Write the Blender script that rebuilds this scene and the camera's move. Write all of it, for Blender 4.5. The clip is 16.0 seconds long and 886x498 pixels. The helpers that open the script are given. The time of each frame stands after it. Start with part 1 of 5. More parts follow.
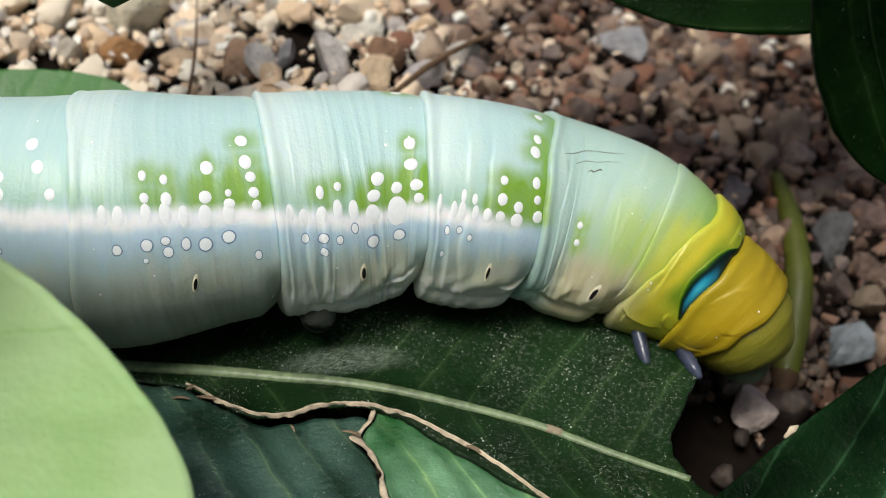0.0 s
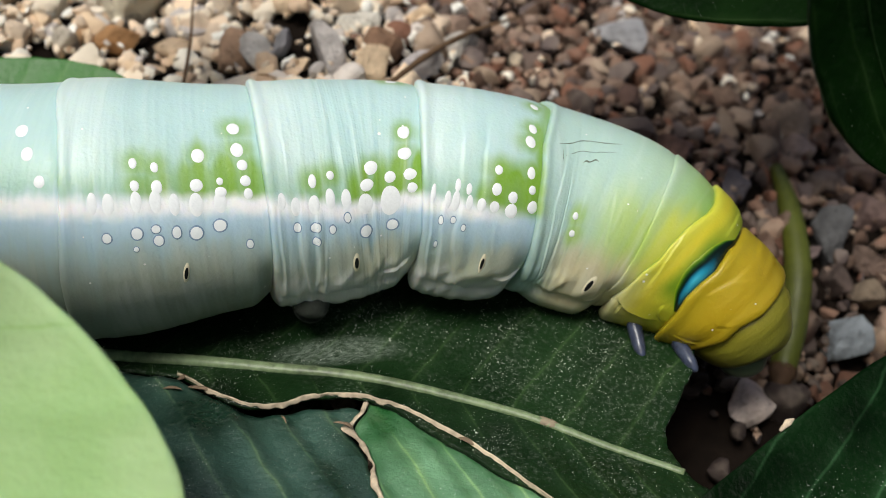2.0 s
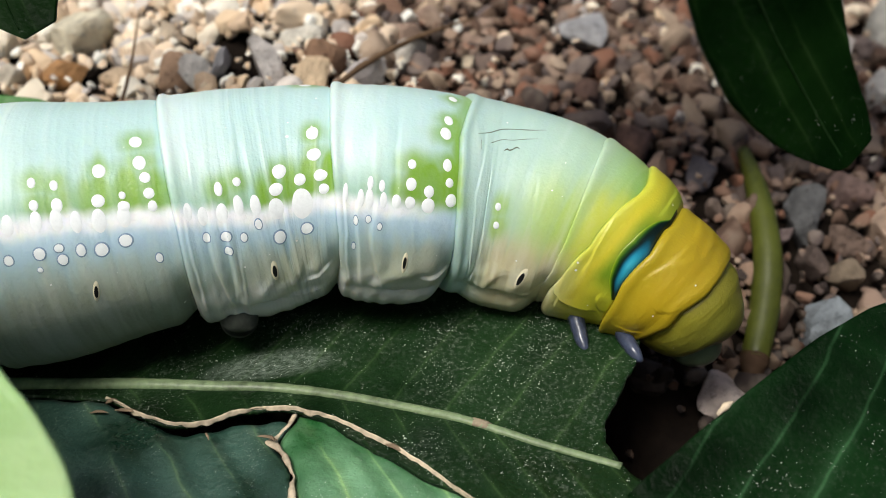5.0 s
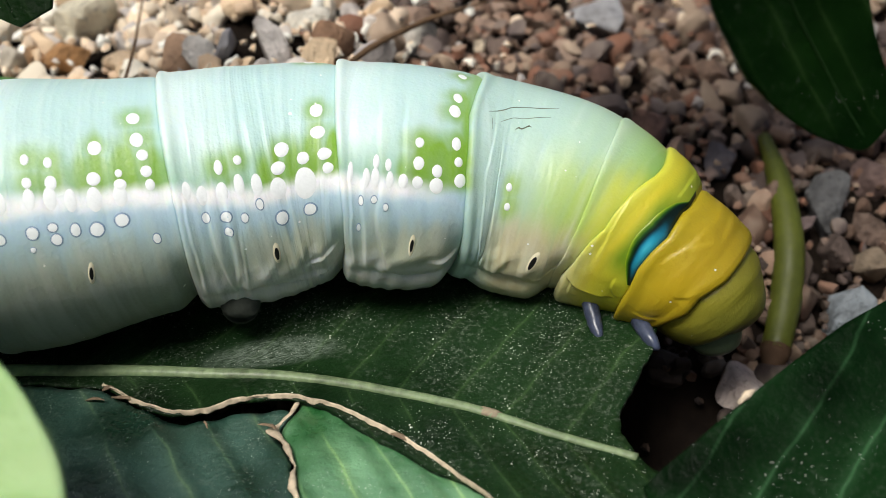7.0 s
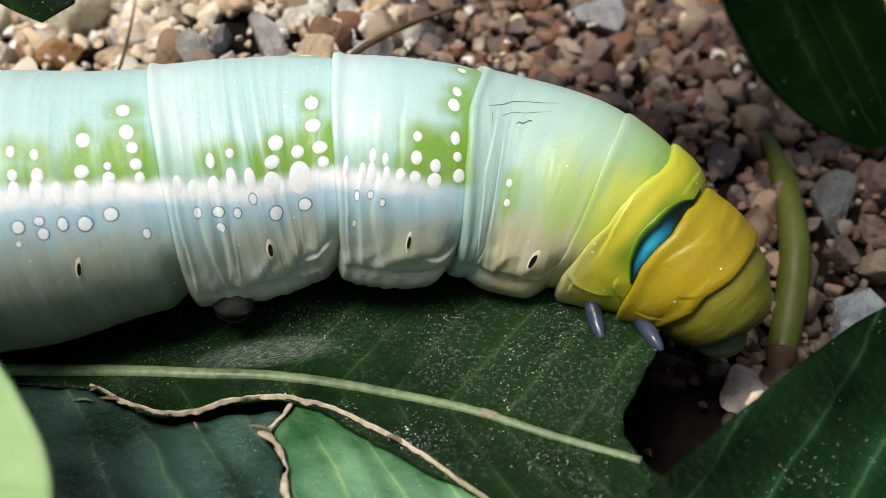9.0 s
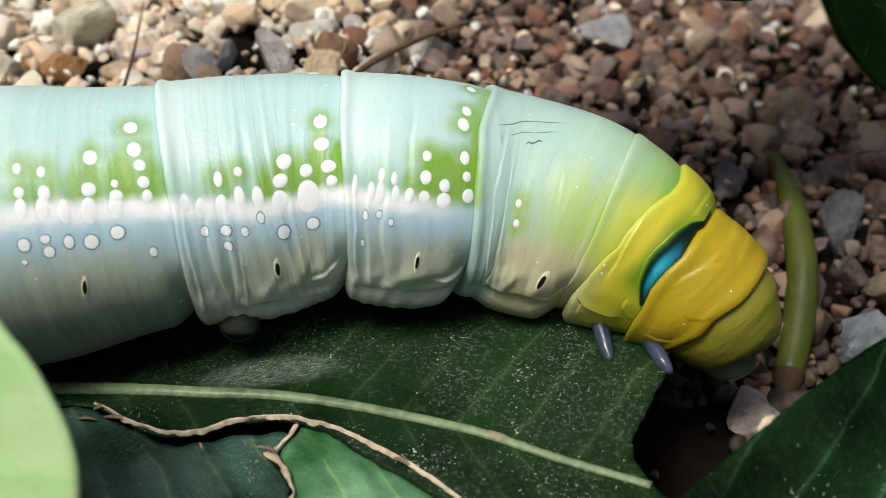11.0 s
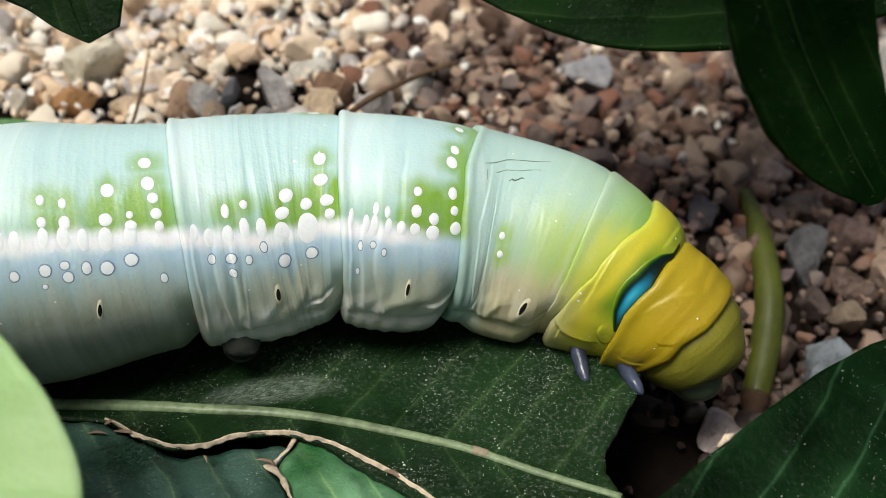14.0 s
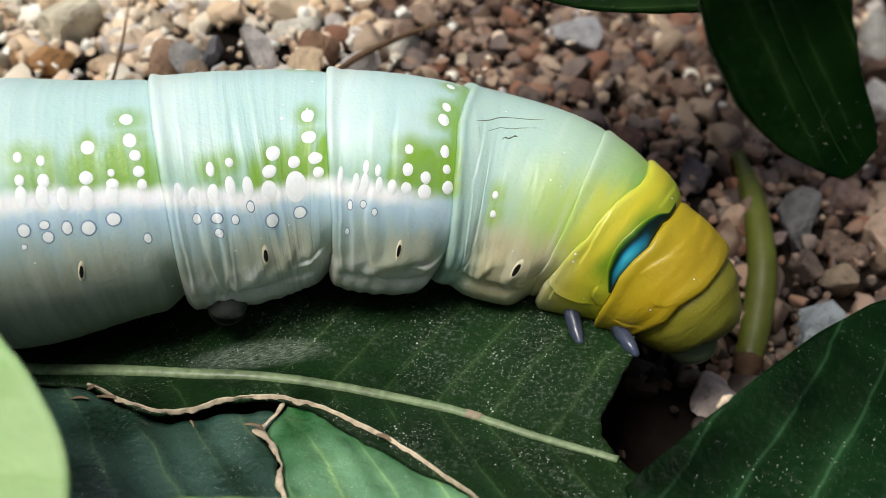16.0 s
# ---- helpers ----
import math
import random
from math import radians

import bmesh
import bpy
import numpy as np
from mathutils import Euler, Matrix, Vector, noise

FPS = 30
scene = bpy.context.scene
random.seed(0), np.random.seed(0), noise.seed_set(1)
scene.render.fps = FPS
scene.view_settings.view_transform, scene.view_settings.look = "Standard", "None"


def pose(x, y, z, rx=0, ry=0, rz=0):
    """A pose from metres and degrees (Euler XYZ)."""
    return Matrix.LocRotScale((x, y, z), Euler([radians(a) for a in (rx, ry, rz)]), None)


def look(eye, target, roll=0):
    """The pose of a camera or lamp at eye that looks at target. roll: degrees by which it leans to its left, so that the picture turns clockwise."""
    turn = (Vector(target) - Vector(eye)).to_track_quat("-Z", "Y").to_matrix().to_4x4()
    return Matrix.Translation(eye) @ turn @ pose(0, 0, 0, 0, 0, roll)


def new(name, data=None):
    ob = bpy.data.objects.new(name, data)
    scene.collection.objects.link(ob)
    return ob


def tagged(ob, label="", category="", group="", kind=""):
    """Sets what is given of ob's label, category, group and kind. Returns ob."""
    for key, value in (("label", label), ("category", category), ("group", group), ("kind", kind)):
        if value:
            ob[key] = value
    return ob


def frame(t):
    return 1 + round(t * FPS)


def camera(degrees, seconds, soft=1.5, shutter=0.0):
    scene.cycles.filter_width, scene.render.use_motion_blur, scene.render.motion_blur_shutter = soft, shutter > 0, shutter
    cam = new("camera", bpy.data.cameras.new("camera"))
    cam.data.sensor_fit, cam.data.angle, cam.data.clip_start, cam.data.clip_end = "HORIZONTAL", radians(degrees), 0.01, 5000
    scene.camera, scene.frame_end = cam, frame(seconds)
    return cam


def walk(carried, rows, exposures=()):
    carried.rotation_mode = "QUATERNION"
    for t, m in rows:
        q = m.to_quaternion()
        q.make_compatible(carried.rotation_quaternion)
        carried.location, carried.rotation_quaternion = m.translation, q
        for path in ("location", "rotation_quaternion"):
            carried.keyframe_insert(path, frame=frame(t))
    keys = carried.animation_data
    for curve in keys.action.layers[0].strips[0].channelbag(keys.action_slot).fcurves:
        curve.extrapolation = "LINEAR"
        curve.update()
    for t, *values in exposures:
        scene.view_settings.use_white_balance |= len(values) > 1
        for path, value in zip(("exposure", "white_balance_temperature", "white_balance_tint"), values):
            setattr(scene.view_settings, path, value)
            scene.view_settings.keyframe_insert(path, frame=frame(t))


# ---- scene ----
# A hawk-moth caterpillar on a torn leaf over gravel, seen from a hand's width. Lengths in the tables are millimetres.
MM = 0.001
cam = camera(47.0, 16.0, 0.55)
cam.data.dof.use_dof, cam.data.dof.focus_distance, cam.data.dof.aperture_fstop = True, 0.0575, 50.0
PATH = [
    (0.0, -0.01160, -0.04312, 0.04808, 44.79, -15.49, 0.00),
    (0.5, -0.01129, -0.04280, 0.04766, 45.01, -15.58, 0.05),
    (1.0, -0.01074, -0.04246, 0.04704, 44.50, -15.39, 0.18),
    (1.5, -0.01073, -0.04276, 0.04750, 44.35, -15.43, 0.24),
    (2.0, -0.01084, -0.04298, 0.04764, 44.47, -15.51, 0.36),
    (2.5, -0.00809, -0.04428, 0.04828, 45.91, -13.25, -0.01),
    (3.0, -0.00294, -0.04516, 0.04971, 45.42, -11.39, -1.16),
    (3.5, -0.00273, -0.04298, 0.04621, 45.65, -10.54, -0.45),
    (4.0, -0.00242, -0.04285, 0.04650, 46.03, -10.29, -0.23),
    (6.5, -0.00201, -0.04315, 0.04577, 46.91, -10.09, 0.50),
    (7.0, -0.00150, -0.04211, 0.04413, 46.68, -9.87, 0.70),
    (7.5, -0.00107, -0.04201, 0.04389, 46.85, -9.78, 0.92),
    (8.0, -0.00082, -0.04211, 0.04354, 47.05, -9.86, 0.89),
    (10.5, -0.00210, -0.04032, 0.04181, 47.39, -10.51, 0.86),
    (11.0, -0.00189, -0.04084, 0.04264, 47.76, -10.55, 0.95),
    (11.5, -0.00248, -0.04111, 0.04291, 48.67, -10.66, 0.51),
    (12.0, -0.00244, -0.04122, 0.04270, 48.68, -10.87, 0.61),
    (12.5, -0.00259, -0.04190, 0.04374, 49.04, -11.29, 0.48),
    (13.0, -0.00255, -0.04443, 0.04652, 49.44, -11.24, 0.80),
    (13.5, -0.00233, -0.04417, 0.04581, 49.36, -11.32, 0.88),
    (14.0, -0.00235, -0.04399, 0.04572, 49.18, -11.28, 0.85),
    (14.5, -0.00254, -0.04408, 0.04551, 49.14, -11.61, 0.89),
    (15.0, -0.00276, -0.04404, 0.04522, 49.25, -11.75, 0.81),
    (15.5, -0.00273, -0.04353, 0.04461, 48.19, -11.91, 0.19),
    (16.0, -0.00276, -0.04341, 0.04412, 47.85, -12.00, -0.09),
]
walk(cam, [(t, pose(x, y, z, rx, ry, rz)) for t, x, y, z, rx, ry, rz in PATH], [(0.0, -0.14), (2.2, -0.14), (3.4, 0.02), (8.0, 0.05), (11.0, -0.03), (16.0, -0.01)])

# ---- light: open shade under a bright sky ----
world = bpy.data.worlds.new("sky")
scene.world = world
world.use_nodes = True
wn = world.node_tree.nodes
sky = wn.new("ShaderNodeTexSky")
sky.sky_type, sky.sun_disc, sky.dust_density = "NISHITA", False, 5.0
sky.sun_elevation, sky.sun_rotation = radians(61), radians(-114)
world.node_tree.links.new(sky.outputs["Color"], wn["Background"].inputs["Color"])
wn["Background"].inputs["Strength"].default_value = 0.08
sun_data = bpy.data.lights.new("sun", "SUN")
sun_data.energy, sun_data.angle, sun_data.color = 3.2, radians(22), (1.0, 0.97, 0.91)
sun = new("sun", sun_data)
sun.matrix_world = look((-0.44, -0.20, 0.88), (0, 0, 0))


# ---- materials ----
def mat(name, rough=0.5, spec=0.5):
    m = bpy.data.materials.new(name)
    m.use_nodes = True
    b = m.node_tree.nodes["Principled BSDF"]
    b.inputs["Roughness"].default_value = rough
    b.inputs["Specular IOR Level"].default_value = spec
    return m, m.node_tree.nodes, m.node_tree.links, b


def maths(nodes, links, op, a, b=None, c=None, clamp=False):
    n = nodes.new("ShaderNodeMath")
    n.operation, n.use_clamp = op, clamp
    for k, v in enumerate((a, b, c)):
        if v is None:
            continue
        if isinstance(v, (int, float)):
            n.inputs[k].default_value = v
        else:
            links.new(v, n.inputs[k])
    return n.outputs[0]


def step(nodes, links, x, lo, hi):
    n = nodes.new("ShaderNodeMapRange")
    n.interpolation_type = "SMOOTHSTEP"
    for k, v in ((0, x), (1, lo), (2, hi)):
        if isinstance(v, (int, float)):
            n.inputs[k].default_value = v
        else:
            links.new(v, n.inputs[k])
    return n.outputs[0]


def ramp(nodes, links, x, stops, interp="LINEAR"):
    n = nodes.new("ShaderNodeValToRGB")
    n.color_ramp.interpolation = interp
    e = n.color_ramp.elements
    while len(e) < len(stops):
        e.new(0.5)
    for k, (p, c) in enumerate(stops):
        e[k].position, e[k].color = p, (*c, 1)
    links.new(x, n.inputs[0])
    return n.outputs[0]


def mix(nodes, links, f, a, b):
    n = nodes.new("ShaderNodeMix")
    n.data_type = "RGBA"
    for k, v in ((0, f), (6, a), (7, b)):
        if isinstance(v, (int, float)):
            n.inputs[k].default_value = v
        elif isinstance(v, tuple):
            n.inputs[k].default_value = (*v, 1)
        else:
            links.new(v, n.inputs[k])
    return n.outputs[2]


def noise_tex(nodes, links, scale, detail=3, vec=None, rough=0.55):
    n = nodes.new("ShaderNodeTexNoise")
    n.inputs["Scale"].default_value, n.inputs["Detail"].default_value, n.inputs["Roughness"].default_value = scale, detail, rough
    if vec is None:
        vec = nodes.new("ShaderNodeTexCoord").outputs["Object"]
    links.new(vec, n.inputs["Vector"])
    return n.outputs[0]


def bump(nodes, links, b, height, dist, strength=1.0):
    n = nodes.new("ShaderNodeBump")
    n.inputs["Strength"].default_value, n.inputs["Distance"].default_value = strength, dist
    links.new(height, n.inputs["Height"])
    links.new(n.outputs[0], b.inputs["Normal"])


def uv(nodes, links, name):
    n = nodes.new("ShaderNodeUVMap")
    n.uv_map = name
    s = nodes.new("ShaderNodeSeparateXYZ")
    links.new(n.outputs[0], s.inputs[0])
    return s.outputs[0], s.outputs[1], n.outputs[0]


def flesh(b, weight, scale):
    b.inputs["Subsurface Weight"].default_value = weight
    b.inputs["Subsurface Radius"].default_value = (1.0, 0.8, 0.5)
    b.inputs["Subsurface Scale"].default_value = scale


def skin_material():
    """Pigment, with some shade and highlight painted in, laid out along the body (u) and round it (degrees from the
    back), and within each segment (0 to 1).
    """
    m, n, l, b = mat("caterpillar_skin", 0.42, 0.4)
    u, a, _ = uv(n, l, "body")
    a = maths(n, l, "MULTIPLY", a, 180.0)
    w, g, _ = uv(n, l, "ring")
    plate, _, _ = uv(n, l, "plate")
    plate = maths(n, l, "MULTIPLY", plate, 12.0)
    obj = n.new("ShaderNodeTexCoord").outputs["Object"]
    wob = noise_tex(n, l, 700, 3, obj)
    comb = n.new("ShaderNodeCombineXYZ")
    l.new(maths(n, l, "MULTIPLY", u, 1.0), comb.inputs[0])
    l.new(maths(n, l, "MULTIPLY", a, 0.00025), comb.inputs[1])
    streak = noise_tex(n, l, 62, 2, comb.outputs[0], 0.5)
    a2 = maths(n, l, "ADD", a, maths(n, l, "MULTIPLY_ADD", maths(n, l, "SUBTRACT", wob, 0.5), 8.0, maths(n, l, "MULTIPLY", maths(n, l, "SUBTRACT", streak, 0.5), 22.0)))
    # round the body: mint back, blue-grey flank, buff belly
    mid = maths(n, l, "MULTIPLY_ADD", step(n, l, u, 0.15, 0.46), 12.0, 44.0)
    rel = maths(n, l, "SUBTRACT", a2, mid)
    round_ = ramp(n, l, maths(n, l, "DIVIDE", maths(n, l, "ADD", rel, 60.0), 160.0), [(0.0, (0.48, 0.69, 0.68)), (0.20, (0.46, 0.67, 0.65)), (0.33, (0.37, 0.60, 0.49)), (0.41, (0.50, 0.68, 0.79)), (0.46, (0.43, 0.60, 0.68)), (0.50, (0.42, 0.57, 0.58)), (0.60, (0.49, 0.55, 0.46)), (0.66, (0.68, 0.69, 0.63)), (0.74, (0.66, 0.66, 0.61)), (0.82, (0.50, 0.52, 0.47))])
    # tan cloud round the breathing holes
    cloud = maths(n, l, "MULTIPLY", maths(n, l, "MULTIPLY", step(n, l, rel, 14.0, 27.0), maths(n, l, "SUBTRACT", 1.0, step(n, l, rel, 34.0, 48.0))), maths(n, l, "MULTIPLY", step(n, l, w, 0.15, 0.5), maths(n, l, "SUBTRACT", 1.0, step(n, l, w, 0.72, 0.98))))
    # olive belly of the rear rings, darkened in colour for the shade underneath
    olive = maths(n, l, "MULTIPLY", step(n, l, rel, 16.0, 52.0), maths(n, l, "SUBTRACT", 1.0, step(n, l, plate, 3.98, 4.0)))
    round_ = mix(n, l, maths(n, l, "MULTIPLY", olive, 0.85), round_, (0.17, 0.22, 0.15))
    round_ = mix(n, l, maths(n, l, "MULTIPLY", cloud, maths(n, l, "MULTIPLY_ADD", step(n, l, u, 0.27, 0.29), 0.30, 0.25)), round_, (0.46, 0.45, 0.28))
    # pale pigment with a soft highlight painted in, over the rear of each ring
    pale_highlight = maths(n, l, "MULTIPLY", maths(n, l, "SUBTRACT", 1.0, step(n, l, w, 0.0, 0.55)), maths(n, l, "SUBTRACT", 1.0, step(n, l, rel, -30.0, 2.0)))
    round_ = mix(n, l, maths(n, l, "MULTIPLY", pale_highlight, 0.5), round_, (0.76, 0.86, 0.83))
    col = mix(n, l, g, round_, (0.19, 0.39, 0.008))
    # white side stripe, with a soft lower rim
    rag = noise_tex(n, l, 800, 2, obj)
    a3 = maths(n, l, "SUBTRACT", maths(n, l, "ADD", a, maths(n, l, "MULTIPLY", maths(n, l, "SUBTRACT", rag, 0.5), 5.0)), mid)
    a3 = maths(n, l, "ADD", a3, maths(n, l, "MULTIPLY", maths(n, l, "SUBTRACT", streak, 0.5), 6.0))
    s = maths(n, l, "MULTIPLY", step(n, l, a3, -6.0, 1.0), maths(n, l, "SUBTRACT", 1.0, step(n, l, a3, 2.0, 9.0)))
    s = maths(n, l, "MULTIPLY", s, maths(n, l, "SUBTRACT", 1.0, step(n, l, u, 0.585, 0.628)))
    col = mix(n, l, s, col, (0.95, 0.97, 0.98))
    # front rings: mint, then yellow-green, then yellow, olive at the head
    fore = ramp(n, l, maths(n, l, "DIVIDE", maths(n, l, "SUBTRACT", plate, 6.0), 5.0), [(0.0, (0.43, 0.62, 0.57)), (0.12, (0.43, 0.62, 0.55)), (0.198, (0.42, 0.61, 0.42)), (0.21, (0.38, 0.56, 0.36)), (0.32, (0.31, 0.50, 0.18)), (0.398, (0.24, 0.42, 0.09)), (0.405, (0.55, 0.58, 0.05)), (0.48, (0.60, 0.53, 0.03)), (0.595, (0.42, 0.46, 0.03)), (0.602, (0.42, 0.33, 0.014)), (0.72, (0.46, 0.33, 0.012)), (0.795, (0.42, 0.31, 0.014)), (0.802, (0.25, 0.23, 0.02)), (0.95, (0.19, 0.20, 0.03))])
    tinge = maths(n, l, "MULTIPLY", maths(n, l, "MULTIPLY", step(n, l, plate, 6.35, 6.95), maths(n, l, "SUBTRACT", 1.0, step(n, l, plate, 7.9, 8.0))), maths(n, l, "MULTIPLY", step(n, l, a2, 14.0, 46.0), maths(n, l, "SUBTRACT", 1.0, step(n, l, a2, 80.0, 98.0))))
    fore = mix(n, l, maths(n, l, "MULTIPLY", tinge, 0.95), fore, (0.39, 0.54, 0.09))
    blend = maths(n, l, "MULTIPLY", maths(n, l, "MULTIPLY", step(n, l, plate, 7.05, 7.7), maths(n, l, "SUBTRACT", 1.0, step(n, l, plate, 7.99, 8.0))), step(n, l, a2, 2.0, 34.0))
    fore = mix(n, l, maths(n, l, "MULTIPLY", blend, 0.95), fore, (0.52, 0.56, 0.06))
    top = maths(n, l, "MULTIPLY", maths(n, l, "MULTIPLY", step(n, l, plate, 8.2, 8.9), maths(n, l, "SUBTRACT", 1.0, step(n, l, plate, 8.98, 9.0))), maths(n, l, "SUBTRACT", 1.0, step(n, l, a2, 4.0, 26.0)))
    fore = mix(n, l, maths(n, l, "MULTIPLY", top, 0.6), fore, (0.26, 0.36, 0.03))
    halo = maths(n, l, "MULTIPLY", maths(n, l, "MULTIPLY", step(n, l, plate, 8.38, 8.70), maths(n, l, "SUBTRACT", 1.0, step(n, l, plate, 8.99, 9.0))), maths(n, l, "MULTIPLY", step(n, l, a, 4.0, 30.0), maths(n, l, "SUBTRACT", 1.0, step(n, l, a, 66.0, 86.0))))
    fore = mix(n, l, maths(n, l, "MULTIPLY", halo, 0.9), fore, (0.12, 0.25, 0.010))
    buff = maths(n, l, "MULTIPLY", step(n, l, a2, 56.0, 84.0), maths(n, l, "MULTIPLY", step(n, l, u, 0.64, 0.71), maths(n, l, "SUBTRACT", 1.0, step(n, l, u, 0.76, 0.81))))
    fore = mix(n, l, buff, fore, (0.60, 0.54, 0.32))
    fore = mix(n, l, maths(n, l, "MULTIPLY", g, 0.85), fore, (0.28, 0.46, 0.03))
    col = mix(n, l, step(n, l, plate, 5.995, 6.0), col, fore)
    # fine mottle, pale cross streaks and dust
    fine = noise_tex(n, l, 5200, 4, obj)
    back = maths(n, l, "SUBTRACT", 1.0, step(n, l, u, 0.78, 0.82))
    col = mix(n, l, maths(n, l, "MULTIPLY", maths(n, l, "MULTIPLY", step(n, l, streak, 0.5, 0.3), 0.13), back), col, (0.30, 0.45, 0.44))
    col = mix(n, l, maths(n, l, "MULTIPLY", maths(n, l, "MULTIPLY", fine, 0.10), back), col, (0.75, 0.86, 0.80))
    col = mix(n, l, maths(n, l, "MULTIPLY", maths(n, l, "MULTIPLY", step(n, l, streak, 0.5, 0.7), 0.15), back), col, (0.85, 0.92, 0.90))
    vor = n.new("ShaderNodeTexVoronoi")
    vor.inputs["Scale"].default_value = 1500
    l.new(obj, vor.inputs["Vector"])
    sep = n.new("ShaderNodeSeparateColor")
    l.new(vor.outputs["Color"], sep.inputs[0])
    speck = maths(n, l, "LESS_THAN", vor.outputs["Distance"], maths(n, l, "MULTIPLY", maths(n, l, "POWER", sep.outputs[0], 7.0), 0.14))
    col = mix(n, l, speck, col, (0.9, 0.92, 0.86))
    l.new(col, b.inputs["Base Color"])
    flesh(b, 0.4, 0.0006)
    bump(n, l, b, maths(n, l, "MULTIPLY_ADD", streak, 1.6, maths(n, l, "MULTIPLY_ADD", noise_tex(n, l, 4200, 3, obj), 0.4, maths(n, l, "MULTIPLY", wob, 0.8))), 0.00010, 0.7)
    b.inputs["Coat Weight"].default_value, b.inputs["Coat Roughness"].default_value = 0.12, 0.3
    return m


def plain(name, colour, rough=0.5, spec=0.5, grain=3000, vary=0.25, sub=0.0, depth=0.00004):
    m, n, l, b = mat(name, rough, spec)
    f = noise_tex(n, l, grain, 4)
    g = noise_tex(n, l, grain / 7, 2)
    dark, light = tuple(c * (1 - vary) for c in colour), tuple(min(1, c * (1 + vary)) for c in colour)
    l.new(ramp(n, l, maths(n, l, "MULTIPLY_ADD", f, 0.5, maths(n, l, "MULTIPLY", g, 0.5)), [(0.3, dark), (0.7, light)]), b.inputs["Base Color"])
    bump(n, l, b, f, depth, 0.6)
    if sub:
        flesh(b, sub, 0.0006)
    return m


